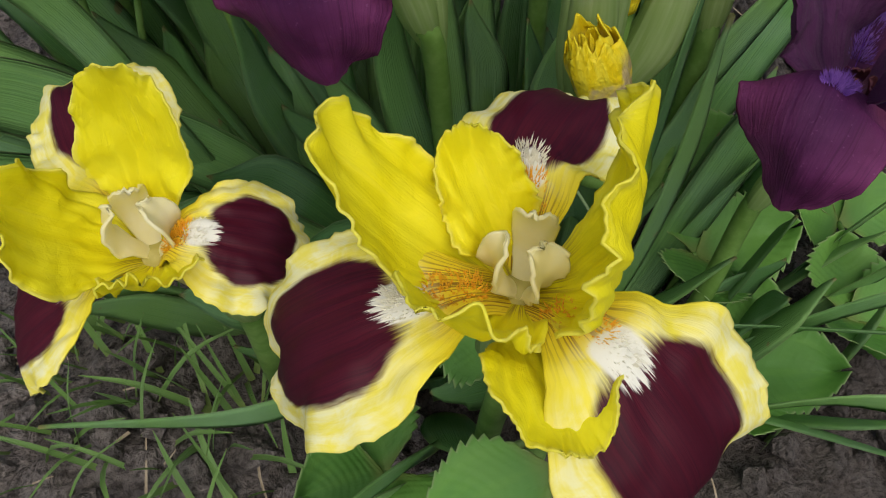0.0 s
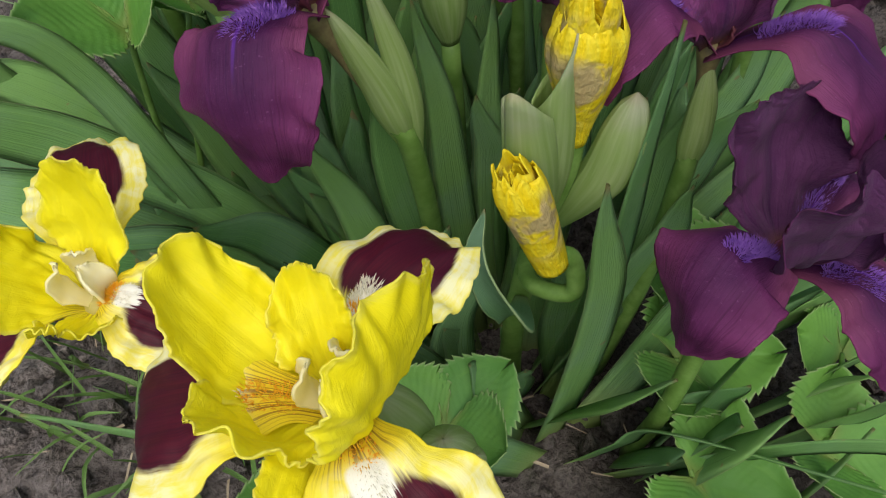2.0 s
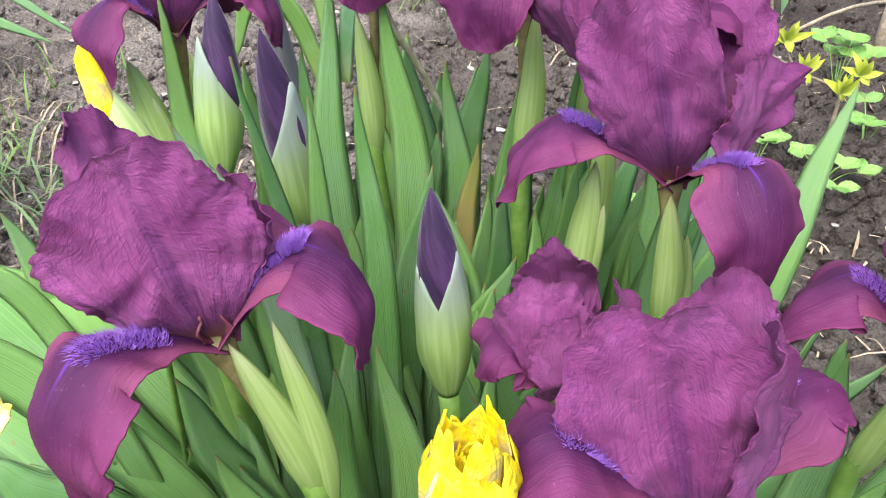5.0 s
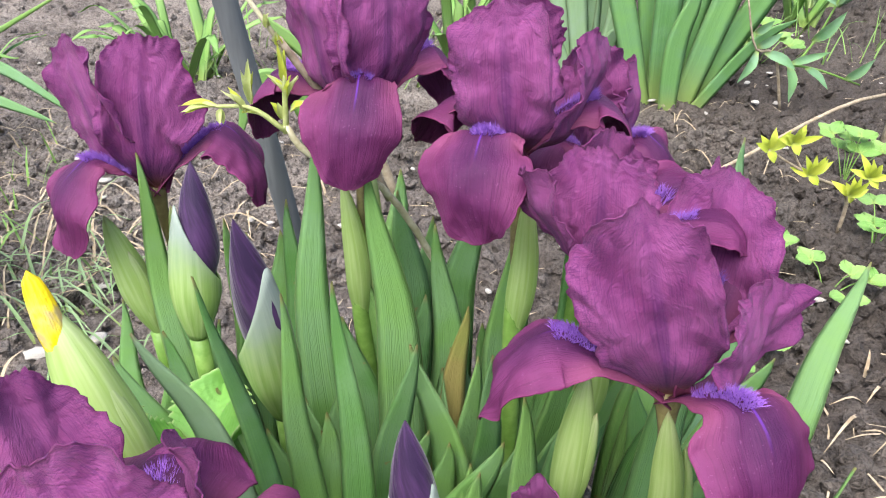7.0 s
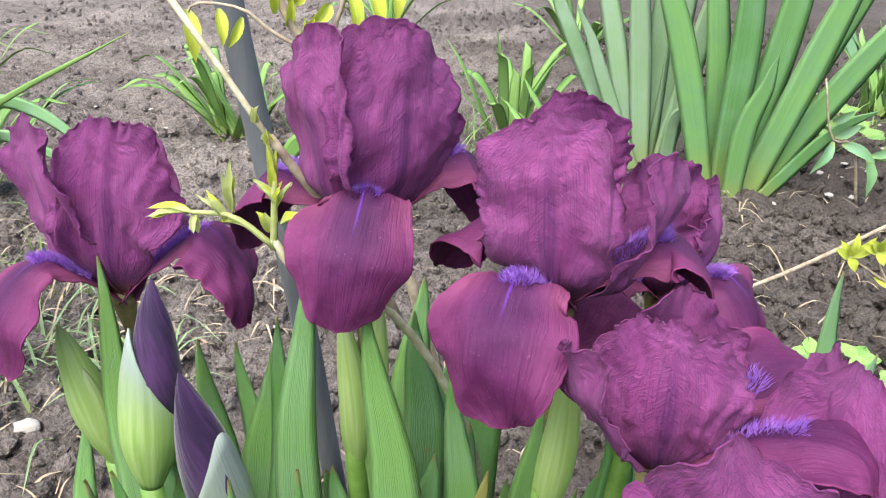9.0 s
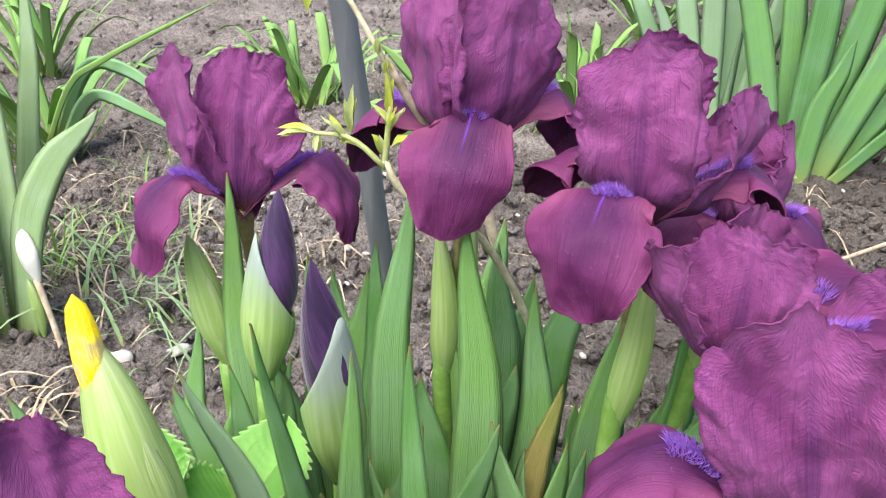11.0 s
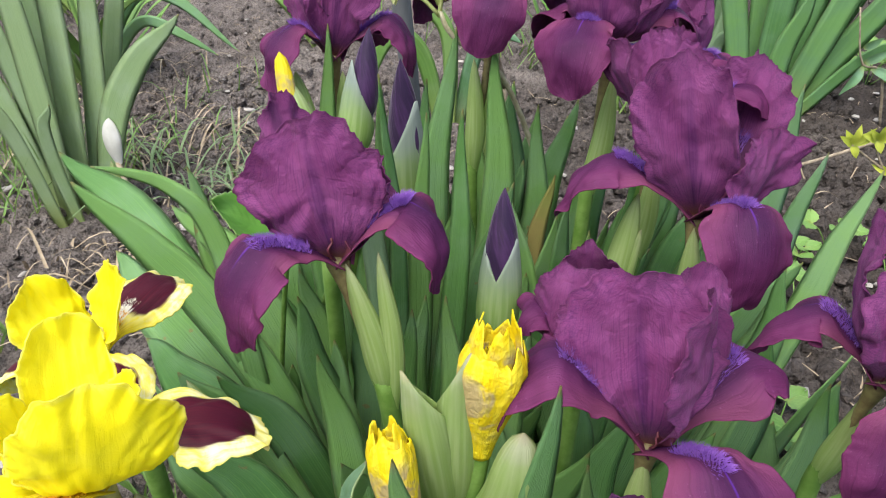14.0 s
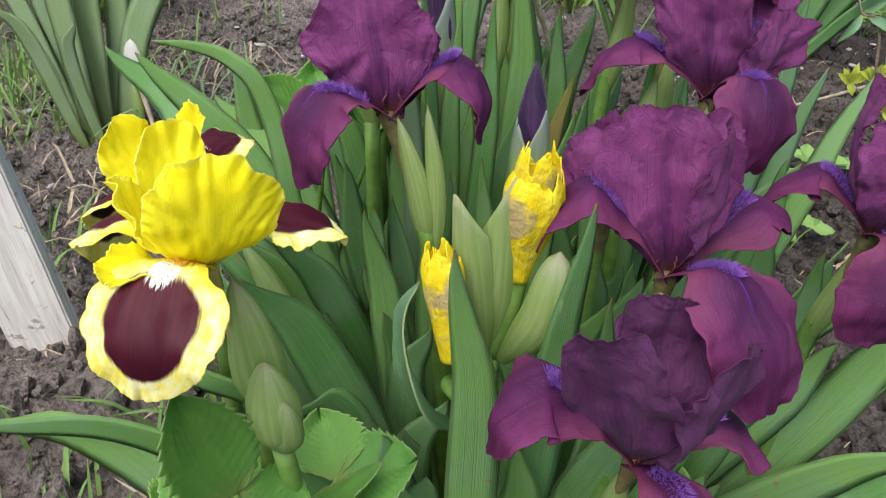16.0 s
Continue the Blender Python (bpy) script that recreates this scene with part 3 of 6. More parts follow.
def pod(base, top, radius, belly=0.4, bend=(0, 0, 0), flat=0.75, sides=14, rings=16, sharp=0.75, seed=0, lean=None):
    """A closed pointed bract or bud."""
    base, top = Vector(base), Vector(top)
    mid = base.lerp(top, 0.5) + Vector(bend)
    verts, faces, uvs = [], [], []
    pts = [base, mid, top]
    line = spline(pts, rings)
    for i, (p, s) in enumerate(line):
        t = (line[min(i + 1, rings - 1)][0] - line[max(i - 1, 0)][0]).normalized()
        x = t.cross(lean if lean is not None else Vector((0.25, 1, 0.1))).normalized()
        y = t.cross(x)
        if s < belly:
            r = 0.34 + 0.66 * math.sin(s / belly * math.pi / 2)
        else:
            r = max(0.0, 1 - ((s - belly) / (1 - belly)) ** 1.8) ** sharp
        r = max(r, 0.03) * radius
        for a in range(sides + 1):
            w = 2 * math.pi * a / sides
            k = 1 + 0.10 * wobble((math.cos(w), math.sin(w), s * 3), 1.3, seed)
            # a keel along one side
            k += 0.12 * math.exp(-((((w - 1.57 + math.pi) % (2 * math.pi)) - math.pi) / 0.22) ** 2) * (1 - s)
            verts.append(p + (x * math.cos(w) + y * math.sin(w) * flat) * r * k)
            uvs.append((a / sides, s))
    n = sides + 1
    for i in range(rings - 1):
        for a in range(sides):
            faces.append((i * n + a, i * n + a + 1, (i + 1) * n + a + 1, (i + 1) * n + a))
    return mesh_from("pod", verts, faces, uvs)


def open_sheath(base, top, radius, seed=0, turn=0.0, depth=0.34, sides=22, rings=16, lobes=2):
    """A bract wrapped round a bud: a tube with two pointed lobes and a notch between them."""
    base, top = Vector(base), Vector(top)
    axis = (top - base).normalized()
    x = axis.cross(Vector((0, 1, 0))).normalized()
    y = axis.cross(x)
    verts, faces, uvs = [], [], []
    for i in range(rings):
        s = i / (rings - 1)
        for a in range(sides + 1):
            w = 2 * math.pi * a / sides
            reach = (1 - depth * (1 - abs(math.cos(w - turn)) ** 0.8) - 0.10 * (math.cos(w - turn) > 0)) if lobes == 2 else 1 - depth * (0.5 - 0.5 * math.cos(w - turn))
            q = s * reach
            r = (0.36 + 0.64 * math.sin(min(1.0, q / 0.42) * math.pi / 2)) if q < 0.42 else 1 - 0.42 * ((q - 0.42) / 0.58) ** 2
            k = 1 + 0.06 * wobble((math.cos(w), math.sin(w), q * 3), 1.5, seed)
            verts.append(base + axis * ((top - base).length * q) + (x * math.cos(w) + y * math.sin(w) * 0.86) * radius * r * k)
            uvs.append((a / sides, q))
    n = sides + 1
    for i in range(rings - 1):
        for a in range(sides):
            faces.append((i * n + a, i * n + a + 1, (i + 1) * n + a + 1, (i + 1) * n + a))
    return mesh_from("sheath", verts, faces, uvs)


def sword(base, tip, width, face, bend=(0, 0, 0), twist=0.0, thick=0.0016, nv=16, taper=2.6, seed=0, via=()):
    """A sword leaf with a lens-shaped section. face: the degrees, seen from above, to which its flat side looks."""
    base, tip = Vector(base), Vector(tip)
    mid = base.lerp(tip, 0.55) + Vector(bend)
    line = spline([base, *via, tip] if via else [base, mid, tip], nv, 1.15)
    fa = Vector((math.cos(radians(face)), math.sin(radians(face)), 0))
    us = (-1.0, -0.5, 0.0, 0.5, 1.0)
    ring = len(us) * 2 - 2
    verts, faces, uvs = [], [], []
    for i, (p, s) in enumerate(line):
        t = (line[min(i + 1, nv - 1)][0] - line[max(i - 1, 0)][0]).normalized()
        sd = t.cross(fa)
        if sd.length < 0.2:
            sd = t.cross(UP)
        sd.normalize()
        sd = Matrix.Rotation(radians(twist) * s, 3, t) @ sd
        n = sd.cross(t).normalized()
        w = width * 0.5 * (0.70 + 0.30 * math.sin(math.pi * min(1, 0.10 + s * 0.80))) * max(0.0, 1 - s ** (taper + 1.6)) ** 0.80
        w = max(w, 0.0004)
        tipward = 0.30 * width * step01(s, 0.72, 1.0) * (1 if seed % 2 else -1)
        off = tipward + 0.12 * w * wobble((s * 3, 0, 0), 1.0, seed)
        for u in us:
            verts.append(p + sd * (w * u + off) + n * (thick * (1 - u * u) * 0.5 + 0.10 * w * abs(u)))
            uvs.append((0.5 + 0.5 * u, s))
        for u in us[-2:0:-1]:
            verts.append(p + sd * (w * u + off) - n * (thick * (1 - u * u) * 0.5 - 0.10 * w * abs(u)))
            uvs.append((0.5 + 0.5 * u, s))
    for i in range(nv - 1):
        for a in range(ring):
            b = (a + 1) % ring
            faces.append((i * ring + a, i * ring + b, (i + 1) * ring + b, (i + 1) * ring + a))
    return mesh_from("sword", verts, faces, uvs)


def blob_mesh(radius, seed, rough=0.35, div=2):
    bm = bmesh.new()
    bmesh.ops.create_icosphere(bm, subdivisions=div, radius=1.0)
    for v in bm.verts:
        k = 1 + rough * wobble(v.co, 1.4, seed) + rough * 0.5 * wobble(v.co, 3.5, seed + 3)
        v.co = Vector((v.co.x, v.co.y, v.co.z * 0.7)) * (radius * k)
    me = bpy.data.meshes.new("blob")
    bm.to_mesh(me)
    bm.free()
    me.polygons.foreach_set("use_smooth", np.ones(len(me.polygons), dtype=bool))
    return me


def ground_z(x, y):
    z = 0.055 * math.exp(-(((x + 0.27) / 0.13) ** 2 + ((y - 0.03) / 0.10) ** 2))
    z -= 0.03 * step01(-x, 0.45, 0.9)
    z += 0.012 * wobble((x, y, 0), 2.2, 2)
    return z


# ---- ground ----
def make_ground():
    def axis(lo, hi, near_lo, near_hi, fine):
        a = list(np.arange(near_lo, near_hi, fine))
        s, x = fine, near_hi
        while x < hi:
            a.append(x)
            s *= 1.12
            x += s
        a.append(hi)
        s, x, b = fine, near_lo, []
        while x > lo:
            s *= 1.12
            x -= s
            b.append(x)
        return np.array(sorted(b + a))

    xs = axis(-60, 60, -1.3, 1.5, 0.0068)
    ys = axis(-60, 60, -0.5, 2.3, 0.0072)
    verts = []
    for y in ys:
        for x in xs:
            z = ground_z(x, y)
            if -1.8 < x < 2.2 and -0.8 < y < 3.2:
                p = Vector((x, y, 0))
                c = noise.noise(p * 14) * 0.5 + 0.5
                z += 0.014 * noise.noise(p * 22) + 0.013 * max(0.0, noise.noise(p * 46 + Vector((5, 0, 0)))) * (0.3 + c) + 0.012 * noise.noise(p * 98) - 0.012 * abs(noise.noise(p * 60))
            verts.append((x, y, z))
    nx = len(xs)
    i, j = np.meshgrid(np.arange(len(ys) - 1), np.arange(nx - 1), indexing="ij")
    a = (i * nx + j).ravel()
    faces = np.stack([a, a + 1, a + nx + 1, a + nx], 1)
    me = mesh_from("ground", verts, faces.tolist())
    me.materials.append(M_SOIL)
    ob = new("ground", me)
    tagged(ob, "bare grey-brown crumbly garden soil with small clods", "soil", kind="structure")


make_ground()

# ---- irises ----
def horizontal(v):
    h = Vector((v.x, v.y, 0))
    return h.normalized() if h.length > 1e-6 else Vector((1, 0, 0))


def add_fall(flower, centre, spec, seed, yellow):
    """spec: place of the beard's crest, place of the tip, width, and optionally cup and tilt of the sides in degrees."""
    crest, tip, width = Vector(spec[0]), Vector(spec[1]), spec[2]
    tip = crest.lerp(tip, 0.96 if yellow else 0.90)
    cup = spec[3] if len(spec) > 3 else -0.35
    tilt = spec[4] if len(spec) > 4 else 0.0
    out = horizontal((tip + crest) * 0.5 - centre)
    first = centre.lerp(crest, 0.5) + UP * 0.004
    third = crest.lerp(tip, 0.5) + out * 0.21 * abs(crest.z - tip.z) + UP * 0.004
    side = out.cross(UP)
    side = Matrix.Rotation(radians(tilt), 3, out) @ side
    line = [centre, first, crest, third, tip]
    if yellow:
        me = petal(line, side, width, round_fall_outline, cup, 0.0022, seed, 49, 60, 0.0014, notch=0.01, frill=0.0008, pleat=0.0009, wrinkle=0.00012, lobes=0.06, fray=0.0010, waves=2.4)
        part("fall", me, M_YFALL, flower, "yellow fall with maroon blotch and cream rim", 0.0005)
    else:
        me = petal(line, side, width, fall_outline, cup, 0.0034, seed, 45, 56, 0.0020, notch=0.04 * (seed % 2), frill=0.0007, pleat=0.0011, wrinkle=0.00012, crease=0.0008, lobes=0.10, fray=0.0008,
                   fold=((1, -1)[seed % 2], -0.0015 - 0.0015 * (seed % 3)), waves=1.6)
        part("fall", me, M_FALL, flower, "dark plum fall", 0.0005)
    pts = [p for p, _ in spline(line, 41)]
    pts = pts[3:22] if yellow else pts[8:21]
    ups = []
    for i, p in enumerate(pts):
        t = (pts[min(i + 1, len(pts) - 1)] - pts[max(i - 1, 0)]).normalized()
        ups.append(side.cross(t).normalized())
    if yellow:
        part("beard", hairs(pts[12:], ups[12:], 0.0030, 0.00020, 200, seed, 0.0030), M_YBEARD, flower, "white bristly beard")
        part("beard", hairs(pts[3:14], ups[3:14], 0.0034, 0.00024, 320, seed + 1, 0.0030), M_OBEARD, flower, "orange-yellow bristly beard")
    else:
        part("beard", hairs(pts, ups, 0.0058, 0.00017, 800, seed, 0.0040), M_BEARD, flower, "violet bristly beard")


def add_standard(flower, centre, spec, seed, yellow, plum=None):
    """spec: place of the top, direction it faces (degrees), width, bulge outward, cup, ruffle, side roll in degrees, fold, forward bend of the top."""
    top, face, width = Vector(spec[0]), spec[1], spec[2]
    bulge = spec[3] if len(spec) > 3 else 0.012
    cup = (spec[4] if len(spec) > 4 else -0.45) * 0.6
    ruffle = spec[5] if len(spec) > 5 else (0.0030 if yellow else 0.0040)
    roll = spec[6] if len(spec) > 6 else 0.0
    fold = spec[7] if len(spec) > 7 else ((1, -1, 0)[seed % 3], 0.004 + 0.003 * (seed % 2))
    over = spec[8] if len(spec) > 8 else 0.15
    out = Vector((math.cos(radians(face)), math.sin(radians(face)), 0))
    side = UP.cross(out)
    side = Matrix.Rotation(radians(roll), 3, out) @ side
    line = [centre, centre.lerp(top, 0.30) + out * bulge * 0.8, centre.lerp(top, 0.66) + out * bulge * 0.75, top + out * bulge * over]
    if yellow:
        me = petal(line, side, width, standard_outline, cup, ruffle, seed, 51, 62, 0.0018, pleat=0.0013, frill=0.0010, crease=0.0012, lobes=0.10, fray=0.0010, fold=fold, wrinkle=0.00012, waves=1.8)
        part("standard", me, M_YSTD, flower, "lemon-yellow standard petal", 0.0005)
    else:
        me = petal(line, side, width, standard_outline, cup, ruffle, seed, 65, 80, 0.0022, pleat=0.0012, frill=0.0010, crease=0.0016, lobes=0.17, fray=0.0022, fold=fold, wrinkle=0.00042, waves=1.7)
        part("standard", me, plum or M_STD, flower, "ruffled plum-purple standard petal", 0.0005)


def add_style(flower, centre, out, length, seed, yellow):
    lean = 0.34 if yellow else 0.50
    tip = centre + out * length * lean + UP * length * 0.90
    line = [centre + UP * 0.002, centre + out * length * lean * 0.6 + UP * length * 0.42, tip, tip - out * 0.002 + UP * 0.008]
    me = petal(line, out.cross(UP), 0.0085 if yellow else 0.008, strap_outline, -0.5, 0.0008, seed, 17, 22, 0.0015, frill=0.0006, lobes=0.08)
    part("style_arm", me, M_YSTYLE if yellow else M_STYLE, flower, "", 0.0008)


def iris(centre, falls, standards, foot, bract_base, bract_tip, seed, yellow=False, bract2=None, styles=3, bract_radius=0.0070, dark_standards=False):
    """One flowering stem: stalk, bracts, and a flower with standards, falls, beards and style arms."""
    centre, bract_base, bract_tip = Vector(centre), Vector(bract_base), Vector(bract_tip)
    foot = Vector((foot[0], foot[1], ground_z(*foot) - 0.01))
    plant = thing("iris", foot, "yellow bearded iris with maroon-blotched falls, in bloom on a green stalk" if yellow
                  else "dusky violet-purple bearded iris on a green stalk" if dark_standards
                  else "plum-purple bearded iris in bloom on a green stalk", "iris", "blooming irises")
    mid = foot.lerp(bract_base, 0.55) + Vector((0.006 * math.sin(seed), 0.006 * math.cos(seed), 0))
    part("stem", tube([foot, mid, bract_base, bract_base.lerp(centre, 0.25)], [0.0055, 0.005, 0.0048, 0.004], 10, 14), M_STEM, plant)
    grow = (bract_tip - bract_base)
    part("bract", pod(bract_base, bract_tip, bract_radius, 0.36, (0.002, 0, 0), 0.8, seed=seed), M_BRACTG, plant, "pale green pointed bract")
    if bract2 is not None:
        part("bract", pod(bract_base - grow * 0.1, bract2, bract_radius * 0.8, 0.4, (0.003, 0, 0), 0.7, seed=seed + 2), M_BRACTG, plant, "pale green pointed bract")
    flower = part("flower", tube([bract_base.lerp(centre, 0.45), bract_base.lerp(centre, 0.8), centre, centre + UP * 0.004], [0.002, 0.003, 0.0055, 0.003], 10, 10),
                  M_YTUBE if yellow else M_TUBE, plant)
    for i, f in enumerate(falls):
        add_fall(flower, centre, f, seed * 10 + i, yellow)
        out = horizontal((Vector(f[0]) + Vector(f[1])) * 0.5 - centre)
        if i < styles:
            add_style(flower, centre, out, 0.0150 if yellow else 0.010, seed * 10 + 7 + i, yellow)
    for i, s in enumerate(standards):
        add_standard(flower, centre, s, seed * 10 + 3 + i, yellow, M_STD_DUSKY if dark_standards else M_STD)
    return plant


# the plum irises, rear row first
iris((-0.154, 0.226, 0.309),
     [((-0.177, 0.208, 0.335), (-0.187, 0.185, 0.290), 0.043, -0.3), ((-0.118, 0.234, 0.340), (-0.093, 0.213, 0.300), 0.043), ((-0.148, 0.262, 0.330), (-0.140, 0.292, 0.300), 0.045)],
     [((-0.144, 0.222, 0.392), -86, 0.051, 0.012, -0.35), ((-0.181, 0.228, 0.390), -112, 0.044, 0.012, -0.2, 0.004, 0, (1, 0.005)), ((-0.150, 0.256, 0.374), 70, 0.046)],
     (-0.145, 0.215), (-0.150, 0.228, 0.235), (-0.147, 0.222, 0.303), 1)
iris((-0.046, 0.212, 0.354),
     [((-0.044, 0.190, 0.379), (-0.051, 0.171, 0.333), 0.041, -0.28), ((-0.014, 0.236, 0.381), (-0.002, 0.232, 0.344), 0.040), ((-0.080, 0.226, 0.374), (-0.094, 0.222, 0.336), 0.044)],
     [((-0.060, 0.206, 0.430), -132, 0.052, 0.016, -0.5, 0.003, 0, (1, 0.007)), ((-0.034, 0.207, 0.432), -58, 0.056, 0.015, -0.5, 0.003, 0, (-1, 0.002)), ((-0.044, 0.224, 0.429), 90, 0.056, 0.016)],
     (-0.045, 0.215), (-0.051, 0.205, 0.240), (-0.056, 0.204, 0.326), 2, bract2=(-0.042, 0.212, 0.335))
iris((0.025, 0.184, 0.345),
     [((0.006, 0.158, 0.367), (0.004, 0.133, 0.324), 0.045, -0.25), ((0.058, 0.187, 0.373), (0.075, 0.177, 0.345), 0.040), ((0.006, 0.212, 0.365), (-0.019, 0.215, 0.335), 0.042)],
     [((0.014, 0.176, 0.418), -106, 0.054, 0.018, -0.4, 0.0045), ((0.053, 0.190, 0.402), -35, 0.046, 0.018, -0.5), ((0.026, 0.204, 0.411), 100, 0.050, 0.014)],
     (0.030, 0.175), (0.026, 0.172, 0.250), (0.030, 0.178, 0.334), 3)
iris((0.074, 0.240, 0.318),
     [((0.096, 0.226, 0.338), (0.106, 0.208, 0.300), 0.044), ((0.045, 0.228, 0.336), (0.036, 0.212, 0.302), 0.044), ((0.080, 0.272, 0.336), (0.085, 0.292, 0.312), 0.042)],
     [((0.066, 0.236, 0.374), -140, 0.044), ((0.088, 0.242, 0.370), -20, 0.044), ((0.072, 0.262, 0.374), 90, 0.044)],
     (0.07, 0.225), (0.072, 0.235, 0.238), (0.076, 0.236, 0.306), 4)
iris((0.052, 0.136, 0.316),
     [((0.084, 0.122, 0.348), (0.108, 0.114, 0.338), 0.034, 0.3), ((0.082, 0.150, 0.344), (0.112, 0.158, 0.340), 0.036, 0.2)],
     [((0.050, 0.140, 0.372), -100, 0.047, 0.012, -0.5, 0.003), ((0.022, 0.130, 0.367), -150, 0.034, 0.008, -0.3, 0.003), ((0.095, 0.140, 0.362), -25, 0.038, 0.010, -0.2, 0.005), ((0.060, 0.158, 0.366), 90, 0.044)],
     (0.055, 0.130), (0.056, 0.132, 0.230), (0.056, 0.132, 0.300), 5)
iris((0.075, 0.092, 0.286),
     [((0.029, 0.096, 0.316), (0.002, 0.088, 0.277), 0.042), ((0.088, 0.058, 0.313), (0.091, 0.037, 0.261), 0.046, -0.3), ((0.095, 0.118, 0.328), (0.118, 0.132, 0.302), 0.044)],
     [((0.050, 0.087, 0.371), -98, 0.058, 0.012, -0.3, 0.0045), ((0.103, 0.094, 0.340), -48, 0.046, 0.016, -0.3, 0.0060, 0, (1, 0.006)), ((0.090, 0.118, 0.364), 60, 0.050, 0.014, -0.2, 0.006, 0, (1, 0.004), 0.9)],
     (0.070, 0.095), (0.079, 0.081, 0.212), (0.074, 0.087, 0.284), 6, bract2=(0.086, 0.090, 0.262))
# the plum irises of the front row
iris((-0.092, 0.003, 0.290),
     [((-0.119, -0.022, 0.309), (-0.123, -0.038, 0.262), 0.045, -0.3), ((-0.063, 0.008, 0.322), (-0.041, -0.011, 0.283), 0.041), ((-0.094, 0.036, 0.315), (-0.098, 0.066, 0.290), 0.045)],
     [((-0.108, 0.008, 0.354), -80, 0.062, 0.010, -0.25, 0.0045, 4, (1, 0.003)), ((-0.086, 0.034, 0.336), 30, 0.044, 0.010), ((-0.126, 0.034, 0.353), 140, 0.032)],
     (-0.045, 0.010), (-0.066, -0.006, 0.220), (-0.088, 0.000, 0.292), 7, bract2=(-0.074, 0.000, 0.300))
iris((0.044, -0.041, 0.251),
     [((0.003, -0.041, 0.293), (-0.018, -0.049, 0.257), 0.042), ((0.061, -0.073, 0.276), (0.081, -0.101, 0.221), 0.051, -0.3), ((0.076, -0.014, 0.282), (0.102, -0.008, 0.262), 0.042)],
     [((0.025, -0.032, 0.327), -98, 0.056, 0.012, -0.25, 0.0045), ((0.048, -0.045, 0.328), -28, 0.034, 0.011, -0.4, 0.0050, 0, (1, 0.006)), ((0.052, -0.016, 0.320), 60, 0.040)],
     (0.030, -0.045), (0.042, -0.050, 0.190), (0.043, -0.044, 0.248), 8)
iris((0.150, 0.014, 0.256),
     [((0.124, 0.034, 0.280), (0.098, 0.029, 0.248), 0.042), ((0.155, -0.014, 0.266), (0.146, -0.028, 0.210), 0.050, -0.3), ((0.186, 0.026, 0.276), (0.206, 0.030, 0.245), 0.044)],
     [((0.150, 0.006, 0.326), -80, 0.062, 0.014), ((0.136, 0.036, 0.328), 160, 0.048), ((0.176, 0.030, 0.326), 40, 0.048)],
     (0.150, 0.030), (0.146, 0.022, 0.180), (0.150, 0.016, 0.250), 9)
iris((0.034, -0.112, 0.208),
     [((-0.008, -0.118, 0.251), (-0.028, -0.129, 0.215), 0.044), ((0.046, -0.142, 0.222), (0.054, -0.166, 0.182), 0.044), ((0.064, -0.096, 0.226), (0.086, -0.082, 0.190), 0.044)],
     [((0.005, -0.128, 0.287), -105, 0.047, 0.010, -0.2, 0.004), ((0.054, -0.118, 0.280), -45, 0.042, 0.014, -0.3, 0.004, 0, (0, 0.0)), ((0.038, -0.086, 0.272), 85, 0.050, 0.012)],
     (0.020, -0.100), (0.028, -0.104, 0.140), (0.032, -0.110, 0.200), 10, dark_standards=True)
# the yellow irises
iris((-0.134, -0.120, 0.279),
     [((-0.158, -0.112, 0.293), (-0.181, -0.097, 0.263), 0.041, -0.12), ((-0.135, -0.146, 0.293), (-0.133, -0.168, 0.259), 0.045, -0.12), ((-0.117, -0.103, 0.294), (-0.088, -0.094, 0.281), 0.034, -0.2)],
     [((-0.153, -0.092, 0.320), 135, 0.031, 0.009, -0.7, 0.002, -14, (-1, 0.004)), ((-0.132, -0.099, 0.307), 70, 0.019, 0.004, -0.9, 0.002, 0, (0, 0.0), 0.4), ((-0.123, -0.127, 0.328), -60, 0.047, 0.011, -0.5, 0.003, 0, (-1, 0.002)), ((-0.156, -0.124, 0.313), -150, 0.026, 0.008, -0.5, 0.003, 0, (1, 0.002), 0.7), ((-0.149, -0.145, 0.294), -120, 0.023, 0.006, -0.4, 0.002, 0, (0, 0.0), 1.2)],
     (-0.105, -0.090), (-0.120, -0.108, 0.200), (-0.127, -0.113, 0.270), 11, True, bract_radius=0.0120)
iris((-0.184, -0.047, 0.255),
     [((-0.174, -0.057, 0.267), (-0.155, -0.071, 0.249), 0.037, -0.15), ((-0.206, -0.040, 0.256), (-0.224, -0.036, 0.228), 0.037, -0.15), ((-0.178, -0.019, 0.270), (-0.172, 0.013, 0.264), 0.038, -0.2)],
     [((-0.173, -0.036, 0.302), 50, 0.024, 0.006, -0.4, 0.002, 0, (0, 0.0)), ((-0.205, -0.042, 0.292), 140, 0.034, 0.008, -0.5), ((-0.192, -0.065, 0.276), -115, 0.026, 0.006, -0.5, 0.003, 0, (-1, 0.004), 0.3)],
     (-0.165, -0.030), (-0.170, -0.038, 0.190), (-0.178, -0.050, 0.252), 12, True)


